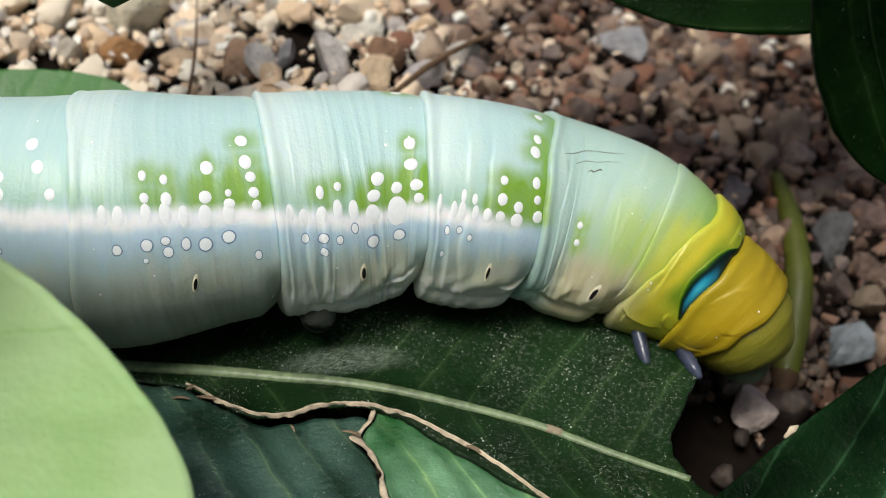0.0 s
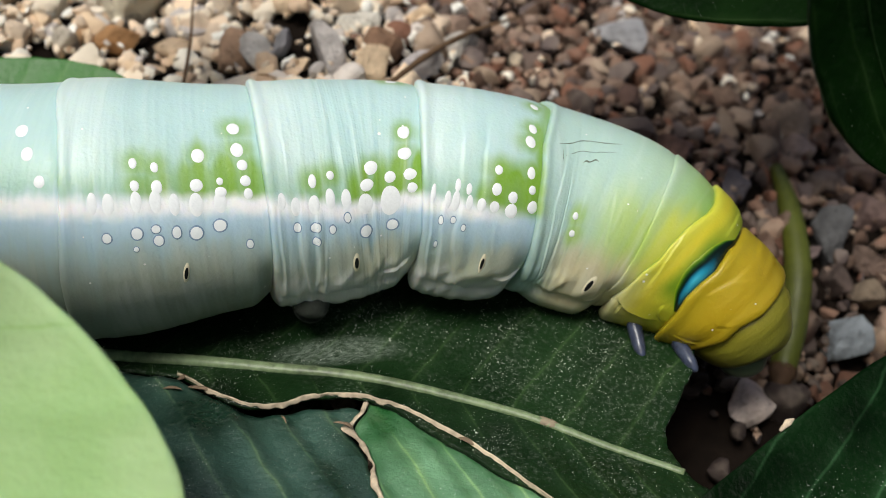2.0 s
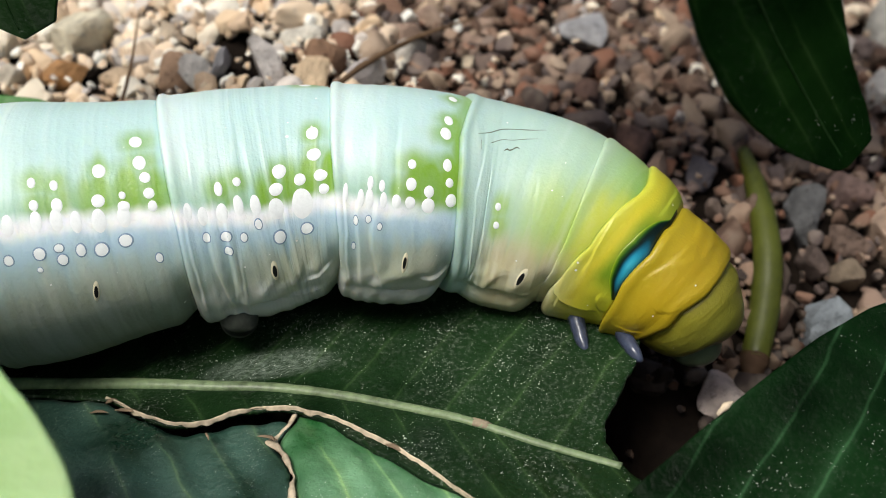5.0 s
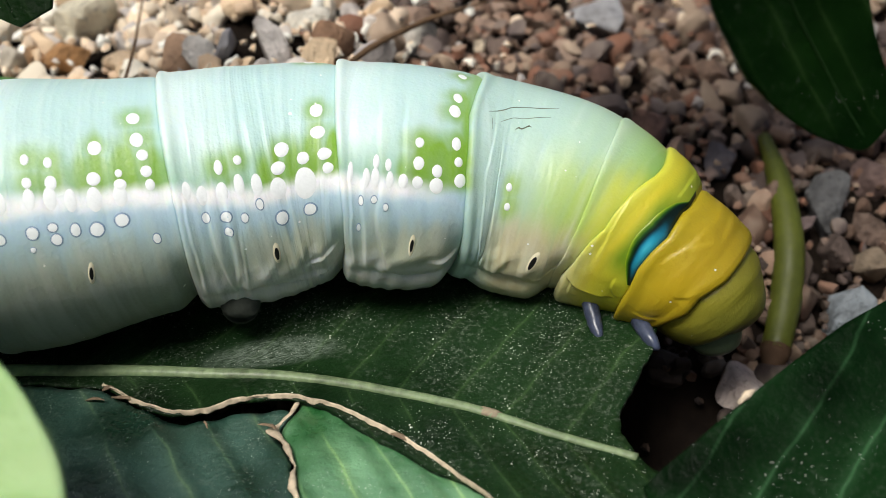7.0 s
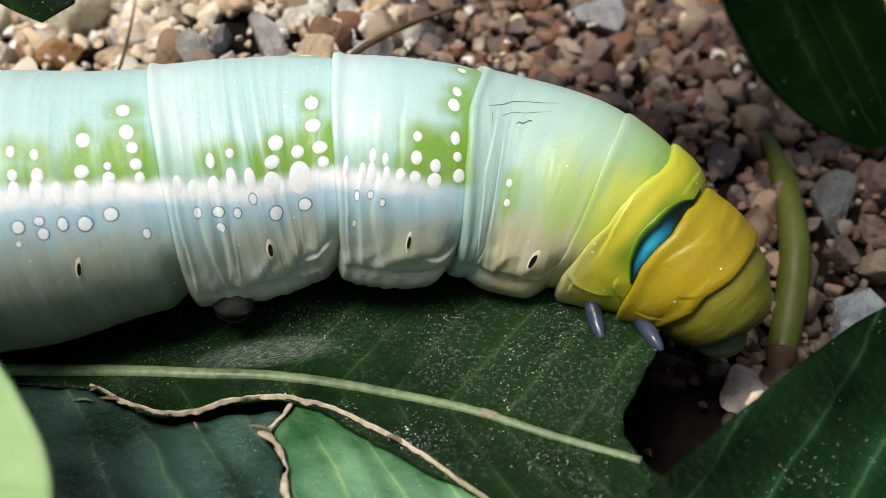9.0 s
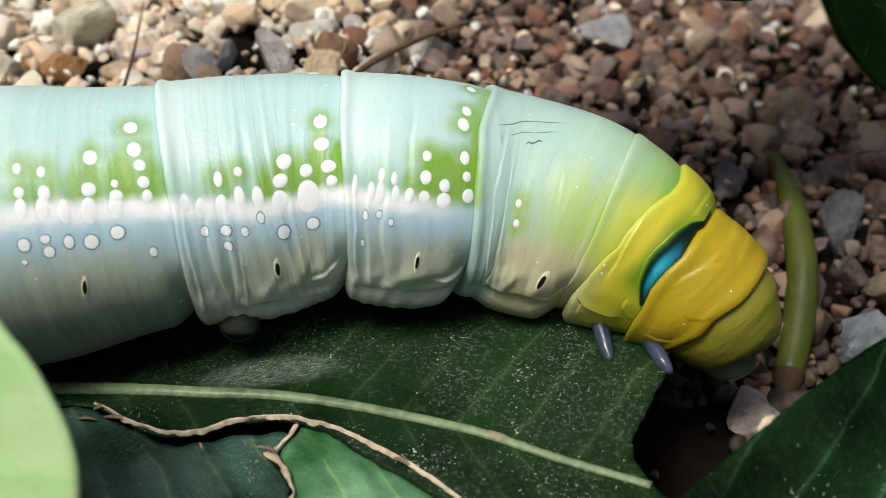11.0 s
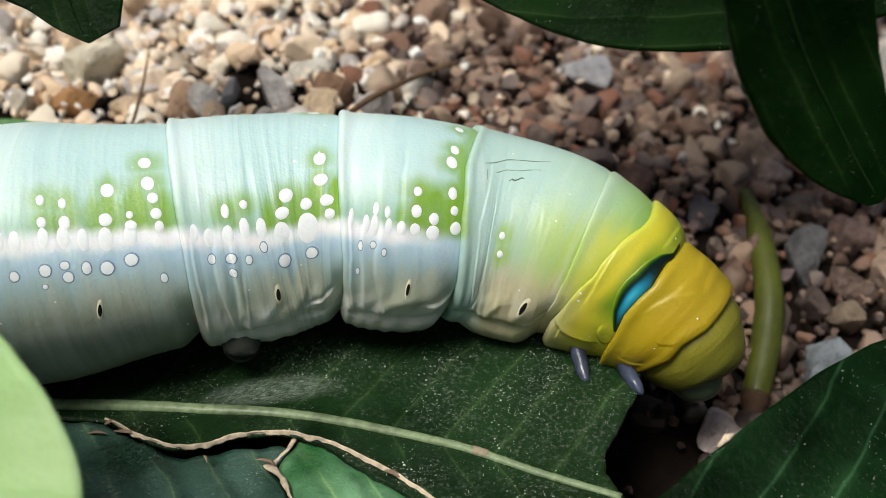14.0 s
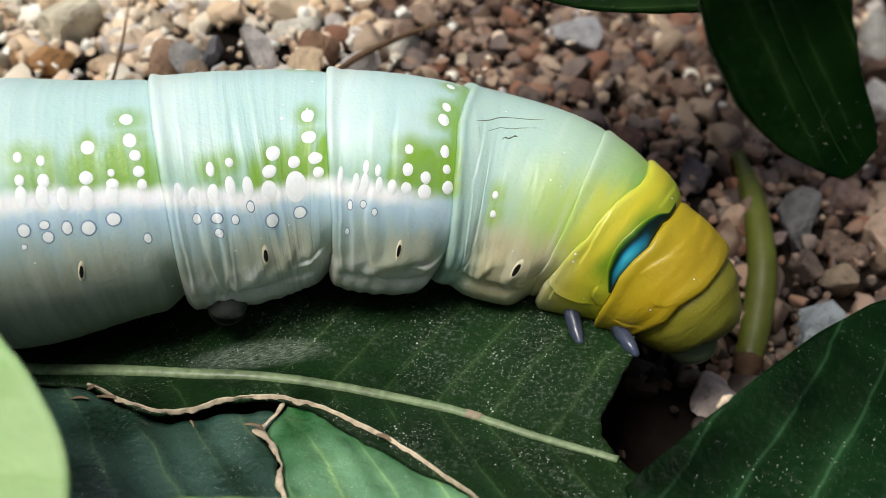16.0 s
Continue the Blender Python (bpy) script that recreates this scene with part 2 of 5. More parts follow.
def leaf_material(name, deep, light, vein, rough=0.4, pitch=3.0, slant=0.62, dust=0.0, sheen=0.5, glow=0.0, vein_width=0.07, vein_mix=0.5, crinkle=0.00006, wax=0.0, scuff=None, dusty_sheen_mix=0.2, parallel=False, lean=1.0):
    """A blade: u along and v across the midrib, in millimetres. Side veins, cell relief, blotches and pale dust, with
    gloss painted beside the veins and sheen into the dust.
    """
    m, n, l, b = mat(name, rough, sheen)
    u, v, vec = uv(n, l, "blade")
    obj = n.new("ShaderNodeTexCoord").outputs["Object"]
    big, fine, wob = noise_tex(n, l, 160, 3, obj), noise_tex(n, l, 2600, 4, obj), noise_tex(n, l, 250, 2, obj)
    av = maths(n, l, "ABSOLUTE", v)
    phase = maths(n, l, "DIVIDE", maths(n, l, "MULTIPLY_ADD", u, lean, maths(n, l, "MULTIPLY", v, slant)) if parallel else maths(n, l, "SUBTRACT", u, maths(n, l, "MULTIPLY", av, slant)), pitch)
    phase = maths(n, l, "ADD", phase, maths(n, l, "MULTIPLY", maths(n, l, "SUBTRACT", wob, 0.5), 0.35))
    line = maths(n, l, "ABSOLUTE", maths(n, l, "SUBTRACT", maths(n, l, "FRACT", phase), 0.5))
    ridge = maths(n, l, "SUBTRACT", 1.0, step(n, l, line, 0.0, vein_width))
    soft = maths(n, l, "SUBTRACT", 1.0, step(n, l, line, 0.0, 0.3))
    col = mix(n, l, ramp(n, l, big, [(0.35, (0, 0, 0)), (0.65, (1, 1, 1))]), deep, light)
    col = mix(n, l, maths(n, l, "MULTIPLY", ridge, maths(n, l, "MULTIPLY", step(n, l, big, 0.3, 0.7), vein_mix)), col, vein)
    # gloss along the veins, painted in as a paler colour
    vein_gloss = maths(n, l, "MULTIPLY", maths(n, l, "MULTIPLY", soft, soft), maths(n, l, "MULTIPLY", step(n, l, big, 0.42, 0.66), 0.30 * vein_mix))
    col = mix(n, l, vein_gloss, col, vein)
    h = maths(n, l, "MULTIPLY_ADD", soft, 0.9, maths(n, l, "MULTIPLY_ADD", wob, 1.2, maths(n, l, "MULTIPLY", fine, 1.3)))
    l.new(h, n.new("NodeReroute").inputs[0])
    if dust:
        vor = n.new("ShaderNodeTexVoronoi")
        vor.inputs["Scale"].default_value = 9000
        l.new(obj, vor.inputs["Vector"])
        sep = n.new("ShaderNodeSeparateColor")
        l.new(vor.outputs["Color"], sep.inputs[0])
        size = maths(n, l, "MULTIPLY", maths(n, l, "POWER", sep.outputs[0], 2.4), 0.27)
        patch = step(n, l, noise_tex(n, l, 260, 3, obj), 0.30, 0.75)
        spot = maths(n, l, "LESS_THAN", vor.outputs["Distance"], maths(n, l, "MULTIPLY", size, maths(n, l, "MULTIPLY_ADD", patch, 0.85 * dust, 0.18 * dust)))
        # fine dust, with the sky's sheen on the leaf painted into it
        dusty_sheen = maths(n, l, "MULTIPLY", step(n, l, noise_tex(n, l, 3600, 5, obj, 0.75), 0.50, 0.68), step(n, l, noise_tex(n, l, 210, 3, obj), 0.40, 0.66))
        col = mix(n, l, maths(n, l, "MULTIPLY", dusty_sheen, dusty_sheen_mix * dust), col, (0.36, 0.40, 0.33))
        if scuff:
            # a rubbed, dusty patch, streaked across the veins
            su, sv, lu, lv = scuff
            along_ = maths(n, l, "SUBTRACT", maths(n, l, "SUBTRACT", u, su), maths(n, l, "MULTIPLY", maths(n, l, "SUBTRACT", v, sv), 1.6))
            p, q = maths(n, l, "DIVIDE", along_, lu), maths(n, l, "DIVIDE", maths(n, l, "SUBTRACT", v, sv), lv)
            inside = maths(n, l, "SUBTRACT", 1.0, step(n, l, maths(n, l, "ADD", maths(n, l, "MULTIPLY", p, p), maths(n, l, "MULTIPLY", q, q)), 0.1, 1.0))
            stretch = n.new("ShaderNodeCombineXYZ")
            l.new(maths(n, l, "MULTIPLY", along_, 4.0), stretch.inputs[0])
            l.new(maths(n, l, "MULTIPLY_ADD", v, 1.3, maths(n, l, "MULTIPLY", along_, -1.4)), stretch.inputs[1])
            rub = maths(n, l, "MULTIPLY", inside, step(n, l, noise_tex(n, l, 2.6, 4, stretch.outputs[0], 0.7), 0.42, 0.70))
            col = mix(n, l, maths(n, l, "MULTIPLY", rub, 0.65), col, (0.40, 0.47, 0.40))
        col = mix(n, l, spot, col, (0.70, 0.72, 0.66))
        big_vor = n.new("ShaderNodeTexVoronoi")
        big_vor.inputs["Scale"].default_value = 5000
        l.new(obj, big_vor.inputs["Vector"])
        big_sep = n.new("ShaderNodeSeparateColor")
        l.new(big_vor.outputs["Color"], big_sep.inputs[0])
        grain = maths(n, l, "MULTIPLY", maths(n, l, "POWER", big_sep.outputs[1], 3.6), maths(n, l, "MULTIPLY_ADD", patch, 0.21 * dust, 0.05 * dust))
        col = mix(n, l, maths(n, l, "LESS_THAN", big_vor.outputs["Distance"], grain), col, (0.78, 0.80, 0.72))
    l.new(col, b.inputs["Base Color"])
    l.new(maths(n, l, "MULTIPLY_ADD", fine, 0.25, maths(n, l, "MULTIPLY_ADD", big, 0.5, rough - 0.32)), b.inputs["Roughness"])
    bump(n, l, b, h, crinkle, 0.9)
    b.inputs["Coat Weight"].default_value, b.inputs["Coat Roughness"].default_value = wax, 0.28
    if glow:
        flesh(b, glow, 0.0012)
    return m


def gravel_material(name, colours):
    m, n, l, b = mat(name, 0.8, 0.3)
    rnd = n.new("ShaderNodeNewGeometry").outputs["Random Per Island"]
    obj = n.new("ShaderNodeTexCoord").outputs["Object"]
    f, g = noise_tex(n, l, 1700, 5, obj, 0.7), noise_tex(n, l, 420, 2, obj)
    col = ramp(n, l, rnd, [(k / len(colours), c) for k, c in enumerate(colours)], "CONSTANT")
    col = mix(n, l, maths(n, l, "MULTIPLY", step(n, l, f, 0.54, 0.72), 0.3), col, (0.12, 0.09, 0.065))
    col = mix(n, l, maths(n, l, "MULTIPLY", step(n, l, g, 0.45, 0.75), 0.18), col, (0.62, 0.52, 0.40))
    l.new(col, b.inputs["Base Color"])
    bump(n, l, b, f, 0.00022, 0.9)
    return m


def stone_material(name, colour):
    """One stone: mottled, pitted, with darker grains."""
    m, n, l, b = mat(name, 0.82, 0.25)
    obj = n.new("ShaderNodeTexCoord").outputs["Object"]
    f, g = noise_tex(n, l, 1900, 5, obj, 0.7), noise_tex(n, l, 500, 3, obj, 0.6)
    col = ramp(n, l, g, [(0.3, tuple(c * 0.55 for c in colour)), (0.5, colour), (0.72, tuple(min(0.85, c * 1.35) for c in colour))])
    col = mix(n, l, maths(n, l, "MULTIPLY", step(n, l, f, 0.52, 0.66), 0.6), col, tuple(c * 0.25 for c in colour))
    l.new(col, b.inputs["Base Color"])
    bump(n, l, b, maths(n, l, "MULTIPLY_ADD", g, 1.6, f), 0.0004, 0.9)
    return m


def eye_material():
    """f along the mark from the back downwards, g across it towards the neck fold."""
    m, n, l, b = mat("eyespot_blue", 0.34, 0.45)
    u, v, _ = uv(n, l, "eye")
    wob = maths(n, l, "SUBTRACT", noise_tex(n, l, 1300, 3), 0.5)
    p = maths(n, l, "DIVIDE", maths(n, l, "SUBTRACT", u, 0.68), 0.27)
    q = maths(n, l, "DIVIDE", maths(n, l, "SUBTRACT", v, 0.64), 0.42)
    r = maths(n, l, "SQRT", maths(n, l, "ADD", maths(n, l, "MULTIPLY", p, p), maths(n, l, "MULTIPLY", q, q)))
    r = maths(n, l, "ADD", r, maths(n, l, "MULTIPLY", wob, 0.25))
    core = ramp(n, l, maths(n, l, "DIVIDE", r, 1.6), [(0.0, (0.06, 0.46, 0.62)), (0.20, (0.02, 0.30, 0.46)), (0.42, (0.006, 0.12, 0.20)), (0.60, (0.002, 0.025, 0.03)), (0.75, (0.002, 0.010, 0.006))])
    rim = ramp(n, l, maths(n, l, "MULTIPLY_ADD", wob, 0.10, v), [(0.0, (0.30, 0.40, 0.012)), (0.10, (0.10, 0.22, 0.008)), (0.22, (0.010, 0.055, 0.006)), (0.34, (0.002, 0.010, 0.004))])
    l.new(mix(n, l, step(n, l, v, 0.30, 0.55), rim, core), b.inputs["Base Color"])
    return m


SKIN = skin_material()
WHITE = plain("spot_white", (0.88, 0.92, 0.92), 0.35, 0.4, 4000, 0.05)
RING = plain("spot_ring_slate", (0.20, 0.30, 0.42), 0.4, 0.4, 4000, 0.2)
BLACK = plain("spiracle_black", (0.006, 0.006, 0.006), 0.5, 0.3)
CREAM = plain("spiracle_rim_cream", (0.78, 0.72, 0.52), 0.4, 0.4, 4000, 0.1)
SCAR = plain("scar_brown", (0.15, 0.17, 0.12), 0.7, 0.2)
EYE = eye_material()
LEG = plain("leg_blue_grey", (0.0450, 0.0560, 0.0920), 0.28, 0.6, 2500, 0.6, 0.2)
PROLEG = plain("proleg_grey_green", (0.0450, 0.0510, 0.0420), 0.8, 0.1, 3000, 0.3)
FACE = plain("face_grey_green", (0.11, 0.16, 0.09), 0.32, 0.5, 3500, 0.15, 0.2)
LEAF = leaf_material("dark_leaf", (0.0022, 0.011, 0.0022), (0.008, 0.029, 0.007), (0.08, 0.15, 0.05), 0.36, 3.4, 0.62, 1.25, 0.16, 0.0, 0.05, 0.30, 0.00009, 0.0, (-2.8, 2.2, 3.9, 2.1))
# lower halves of the same leaf, sky sheen put into bluish, brighter colours
LEAF_LOW = leaf_material("bluish_sheen_leaf", (0.006, 0.030, 0.016), (0.040, 0.105, 0.078), (0.13, 0.22, 0.11), 0.32, 3.4, 0.62, 1.0, 0.9, 0.0, 0.05, 0.9, 0.00009, 0.25)
LEAF_LOW_LIT = leaf_material("lit_sheen_leaf", (0.0196, 0.1096, 0.0277), (0.1472, 0.3371, 0.1656), (0.3272, 0.5562, 0.2071), 0.30, 3.4, 0.62, 0.9, 1.0, 0.0, 0.06, 1.0, 0.00009, 1.0)
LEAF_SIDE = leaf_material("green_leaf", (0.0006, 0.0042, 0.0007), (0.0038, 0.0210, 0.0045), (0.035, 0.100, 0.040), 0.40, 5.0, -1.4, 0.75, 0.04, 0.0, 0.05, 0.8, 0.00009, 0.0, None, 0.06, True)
LEAF_MID = leaf_material("light_green_leaf", (0.15, 0.27, 0.06), (0.22, 0.36, 0.11), (0.25, 0.40, 0.12), 0.45, 4.6, 0.75, 0.0, 0.4, 0.2, 0.035)
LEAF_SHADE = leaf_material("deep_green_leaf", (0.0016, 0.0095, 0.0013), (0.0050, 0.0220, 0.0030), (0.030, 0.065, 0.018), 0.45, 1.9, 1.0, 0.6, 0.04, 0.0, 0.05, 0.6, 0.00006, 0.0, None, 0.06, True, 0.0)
LEAF_PALE = leaf_material("pale_leaf", (0.34, 0.55, 0.22), (0.42, 0.61, 0.29), (0.24, 0.46, 0.12), 0.5, 4.6, 0.75, 0.0, 0.4, 0.25, 0.035)
LEAF_BACK = leaf_material("mid_green_leaf", (0.03, 0.13, 0.02), (0.045, 0.17, 0.03), (0.09, 0.22, 0.05), 0.42, 2.6, 0.4, 0.0, 0.4)
MIDRIB = plain("midrib_pale_green", (0.17, 0.23, 0.12), 0.4, 0.4, 2000, 0.6, 0.1)
RIB_DARK = plain("rib_deep_green", (0.020, 0.050, 0.014), 0.5, 0.2, 2000, 0.5)
DRY = plain("dry_leaf_edge", (0.52, 0.43, 0.31), 0.75, 0.2, 1600, 0.65, 0.0, 0.0001)
FLAKE = plain("dry_scrap_brown", (0.20, 0.145, 0.095), 0.8, 0.2, 1600, 0.6, 0.0, 0.0001)
STALK = plain("stalk_green", (0.0680, 0.0800, 0.0080), 0.45, 0.4, 1500, 0.3, 0.15)
STEM = plain("dry_stem_brown", (0.13, 0.08, 0.045), 0.8, 0.2, 2500, 0.4)
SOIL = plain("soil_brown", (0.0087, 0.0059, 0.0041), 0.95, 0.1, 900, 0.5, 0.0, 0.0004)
GRAVEL_PALE = gravel_material("pale_gravel", [(0.82, 0.73, 0.58), (0.74, 0.56, 0.37), (0.89, 0.88, 0.80), (0.64, 0.47, 0.32), (0.80, 0.68, 0.52), (0.50, 0.46, 0.43), (0.88, 0.83, 0.71), (0.68, 0.54, 0.40), (0.66, 0.60, 0.54), (0.82, 0.65, 0.47)])
# browner stones, with part of the shade on this side in their colour
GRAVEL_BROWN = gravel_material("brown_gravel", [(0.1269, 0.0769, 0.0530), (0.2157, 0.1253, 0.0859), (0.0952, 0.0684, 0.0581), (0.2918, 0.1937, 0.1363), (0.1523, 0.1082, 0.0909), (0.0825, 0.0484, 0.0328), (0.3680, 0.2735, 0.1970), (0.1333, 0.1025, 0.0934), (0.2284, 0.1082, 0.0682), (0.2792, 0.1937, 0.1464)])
# shade near the caterpillar, painted in as darker stones
GRAVEL_SHADED = gravel_material("shaded_gravel", [(0.0460, 0.0279, 0.0186), (0.0871, 0.0502, 0.0342), (0.0390, 0.0279, 0.0243), (0.1558, 0.0972, 0.0663), (0.0686, 0.0502, 0.0408), (0.0338, 0.0200, 0.0132), (0.2661, 0.1854, 0.1285), (0.0597, 0.0460, 0.0428), (0.1003, 0.0483, 0.0304), (0.1647, 0.1087, 0.0782)])


# ---- mesh helpers ----
def part(name, mesh, material, parent=None, label=""):
    """Links a mesh as one object, under a thing or a part."""
    for m in material if isinstance(material, (list, tuple)) else [material]:
        mesh.materials.append(m)
    ob = new(name, mesh)
    ob.parent = parent
    if label:
        ob["label"] = label
    return ob


def mesh_from(name, verts, faces, uvs=None, smooth=True):
    me = bpy.data.meshes.new(name)
    me.from_pydata([tuple(v) for v in np.asarray(verts) * MM], [], faces)
    if uvs:
        idx = np.empty(len(me.loops), int)
        me.loops.foreach_get("vertex_index", idx)
        for key, arr in uvs.items():
            me.uv_layers.new(name=key).data.foreach_set("uv", np.asarray(arr, float)[idx].ravel())
    if smooth:
        me.polygons.foreach_set("use_smooth", np.ones(len(me.polygons), bool))
    me.update()
    return me


def grid_faces(n, m, off=0, flip=False):
    out = []
    for i in range(n - 1):
        for j in range(m - 1):
            a = off + i * m + j
            q = (a, a + 1, a + m + 1, a + m)
            out.append(q[::-1] if flip else q)
    return out


def smooth_step(x, lo, hi):
    t = np.clip((np.asarray(x, float) - lo) / (hi - lo), 0, 1)
    return t * t * (3 - 2 * t)


def wobble(x, y, scale, seed=0.0):
    return noise.noise(Vector((x * scale + seed, y * scale - seed, seed * 0.7)))


def blade(name, fn, nu, nv, thick, material, parent=None, label=""):
    """A leaf blade with thickness: fn(s, t) gives the place and the blade's own (along, across) in millimetres."""
    top = np.zeros((nu, nv, 3))
    co = np.zeros((nu, nv, 2))
    for i in range(nu):
        for j in range(nv):
            top[i, j], co[i, j] = fn(i / (nu - 1), j / (nv - 1))
    du, dv = np.gradient(top, axis=0), np.gradient(top, axis=1)
    nrm = np.cross(du, dv)
    nrm /= np.linalg.norm(nrm, axis=2, keepdims=True) + 1e-12
    if nrm[..., 2].mean() < 0:
        nrm = -nrm
    low = top - nrm * thick
    verts = np.concatenate([top.reshape(-1, 3), low.reshape(-1, 3)])
    k = nu * nv
    faces = grid_faces(nu, nv) + grid_faces(nu, nv, k, True)
    rim = [i * nv for i in range(nu)] + [(nu - 1) * nv + j for j in range(1, nv)] + [i * nv + nv - 1 for i in range(nu - 2, -1, -1)] + [j for j in range(nv - 2, 0, -1)]
    for a, b in zip(rim, rim[1:] + rim[:1]):
        faces.append((b, a, a + k, b + k))
    me = mesh_from(name, verts, faces, {"blade": np.concatenate([co.reshape(-1, 2)] * 2)})
    bm = bmesh.new()
    bm.from_mesh(me)
    bmesh.ops.recalc_face_normals(bm, faces=bm.faces)
    bm.to_mesh(me)
    bm.free()
    return part(name, me, material, parent, label)


def tube(name, points, radii, material, parent=None, label="", sides=12, flat=1.0, rough=0.0):
    """A tapered tube through the points, closed at both ends."""
    P = np.array(points, float)
    t = np.linspace(0, len(P) - 1, max(8, 7 * len(P)))
    k = np.clip(t.astype(int), 0, len(P) - 2)
    f = (t - k)[:, None]
    m = np.gradient(P, axis=0)
    C = (2 * f**3 - 3 * f**2 + 1) * P[k] + (f**3 - 2 * f**2 + f) * m[k] + (-2 * f**3 + 3 * f**2) * P[k + 1] + (f**3 - f**2) * m[k + 1]
    R = np.interp(t, np.arange(len(P)), radii)
    T = np.gradient(C, axis=0)
    T /= np.linalg.norm(T, axis=1, keepdims=True)
    up = np.array([0, 0, 1.0]) if abs(T[:, 2]).mean() < 0.8 else np.array([1.0, 0, 0])
    S = np.cross(T, up)
    S /= np.linalg.norm(S, axis=1, keepdims=True)
    N = np.cross(S, T)
    verts, faces = [], []
    for i in range(len(C)):
        for j in range(sides):
            a = 2 * math.pi * j / sides
            r = R[i] * (1 + rough * wobble(i * 0.9, j * 1.3, 1.0, len(P)))
            verts.append(C[i] + r * (math.cos(a) * S[i] + flat * math.sin(a) * N[i]))
    for i in range(len(C) - 1):
        for j in range(sides):
            a, b = i * sides + j, i * sides + (j + 1) % sides
            faces.append((a, b, b + sides, a + sides))
    faces.append(tuple(range(sides))[::-1])
    faces.append(tuple((len(C) - 1) * sides + j for j in range(sides)))
    return part(name, mesh_from(name, verts, faces), material, parent, label)


def thing(name, label, category, group="", kind="", at=(0, 0, 0)):
    ob = new(name)
    ob.empty_display_size = 0.002
    ob.location = Vector(at) * MM
    return tagged(ob, label, category, group, kind)


# ---- ground ----
def ground_z(x, y):
    """Height of the uneven gravel bed."""
    far = smooth_step(y, 0, 18)
    left = smooth_step(-x, 8, 26)
    h = -4.0 + 4.2 * far - 5.5 * left - 3.4 * (1 - far) * smooth_step(-x, -12, 6)
    return h + 1.6 * np.exp(-((x + 6) ** 2 + (y - 25) ** 2) / 60.0) - 12.0 * np.exp(-((x - 14.5) ** 2 + (y + 8) ** 2) / 45.0) - 6.0 * np.exp(-((x + 4.5) ** 2 + (y + 8) ** 2) / 50.0)


def build_ground():
    xs = np.concatenate([[-20000, -3000, -400], np.linspace(-75, 85, 81), [400, 3000, 20000]])
    ys = np.concatenate([[-20000, -3000, -400], np.linspace(-55, 105, 81), [400, 3000, 20000]])
    verts = [(x, y, float(ground_z(x, y)) - 1.2 + 0.5 * wobble(x, y, 0.3)) for x in xs for y in ys]
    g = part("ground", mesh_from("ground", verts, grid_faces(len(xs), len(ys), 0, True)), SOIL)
    return tagged(g, "dark brown soil under loose gravel", "ground", "", "structure")


def build_sky_block():
    """A low dark green ring round about, added out of view to block the low sky."""
    n, m = 48, 10
    verts = []
    for i in range(n + 1):
        a = 2 * math.pi * i / n
        for j in range(m):
            f = j / (m - 1)
            r = 620 + 45 * math.sin(math.pi * f) + 30 * wobble(math.cos(a) * 3, math.sin(a) * 3 + f * 2, 1.0, 2.0)
            verts.append((r * math.cos(a), r * math.sin(a), -12 + (250 - 90 * math.sin(a)) * f + 50 * wobble(math.cos(a) * 5, math.sin(a) * 5, 1.0, 6.0) * f))
    b = part("backdrop", mesh_from("backdrop", verts, grid_faces(n + 1, m)), plain("sky_block_green", (0.03, 0.055, 0.02), 0.8, 0.1, 60, 0.6, 0.0, 0.004))
    return tagged(b, "unseen dark green ring added to block low sky light", "hedge", "", "structure")


def stone_shape(rng, base, cuts=6):
    v = base.copy()
    for _ in range(cuts):
        d = rng.normal(size=3)
        d /= np.linalg.norm(d)
        over = np.maximum(0, v @ d - rng.uniform(0.40, 0.74))
        v -= 0.95 * over[:, None] * d
    p = rng.uniform(0, 6.28, 6)
    bumps = np.sin(v[:, 0] * 5.1 + p[0] + 2 * np.sin(v[:, 1] * 3.3 + p[1])) * np.sin(v[:, 2] * 4.3 + p[2]) + 0.6 * np.sin(v @ np.array([7.7, -6.1, 8.3]) + p[3])
    v = v * (1 + 0.03 * bumps)[:, None]
    v *= rng.uniform(0.65, 1.25, 3)
    q = rng.normal(size=4)
    q /= np.linalg.norm(q)
    w, x, y, z = q
    R = np.array([[1 - 2 * (y * y + z * z), 2 * (x * y - z * w), 2 * (x * z + y * w)], [2 * (x * y + z * w), 1 - 2 * (x * x + z * z), 2 * (y * z - x * w)], [2 * (x * z - y * w), 2 * (y * z + x * w), 1 - 2 * (x * x + y * y)]])
    return v @ R.T


def ico(sub):
    bm = bmesh.new()
    bmesh.ops.create_icosphere(bm, subdivisions=sub, radius=1.0)
    v = np.array([p.co[:] for p in bm.verts])
    f = np.array([[p.index for p in q.verts] for q in bm.faces])
    bm.free()
    return v, f


ICO1, ICO2, ICO3 = ico(1), ico(2), ico(3)


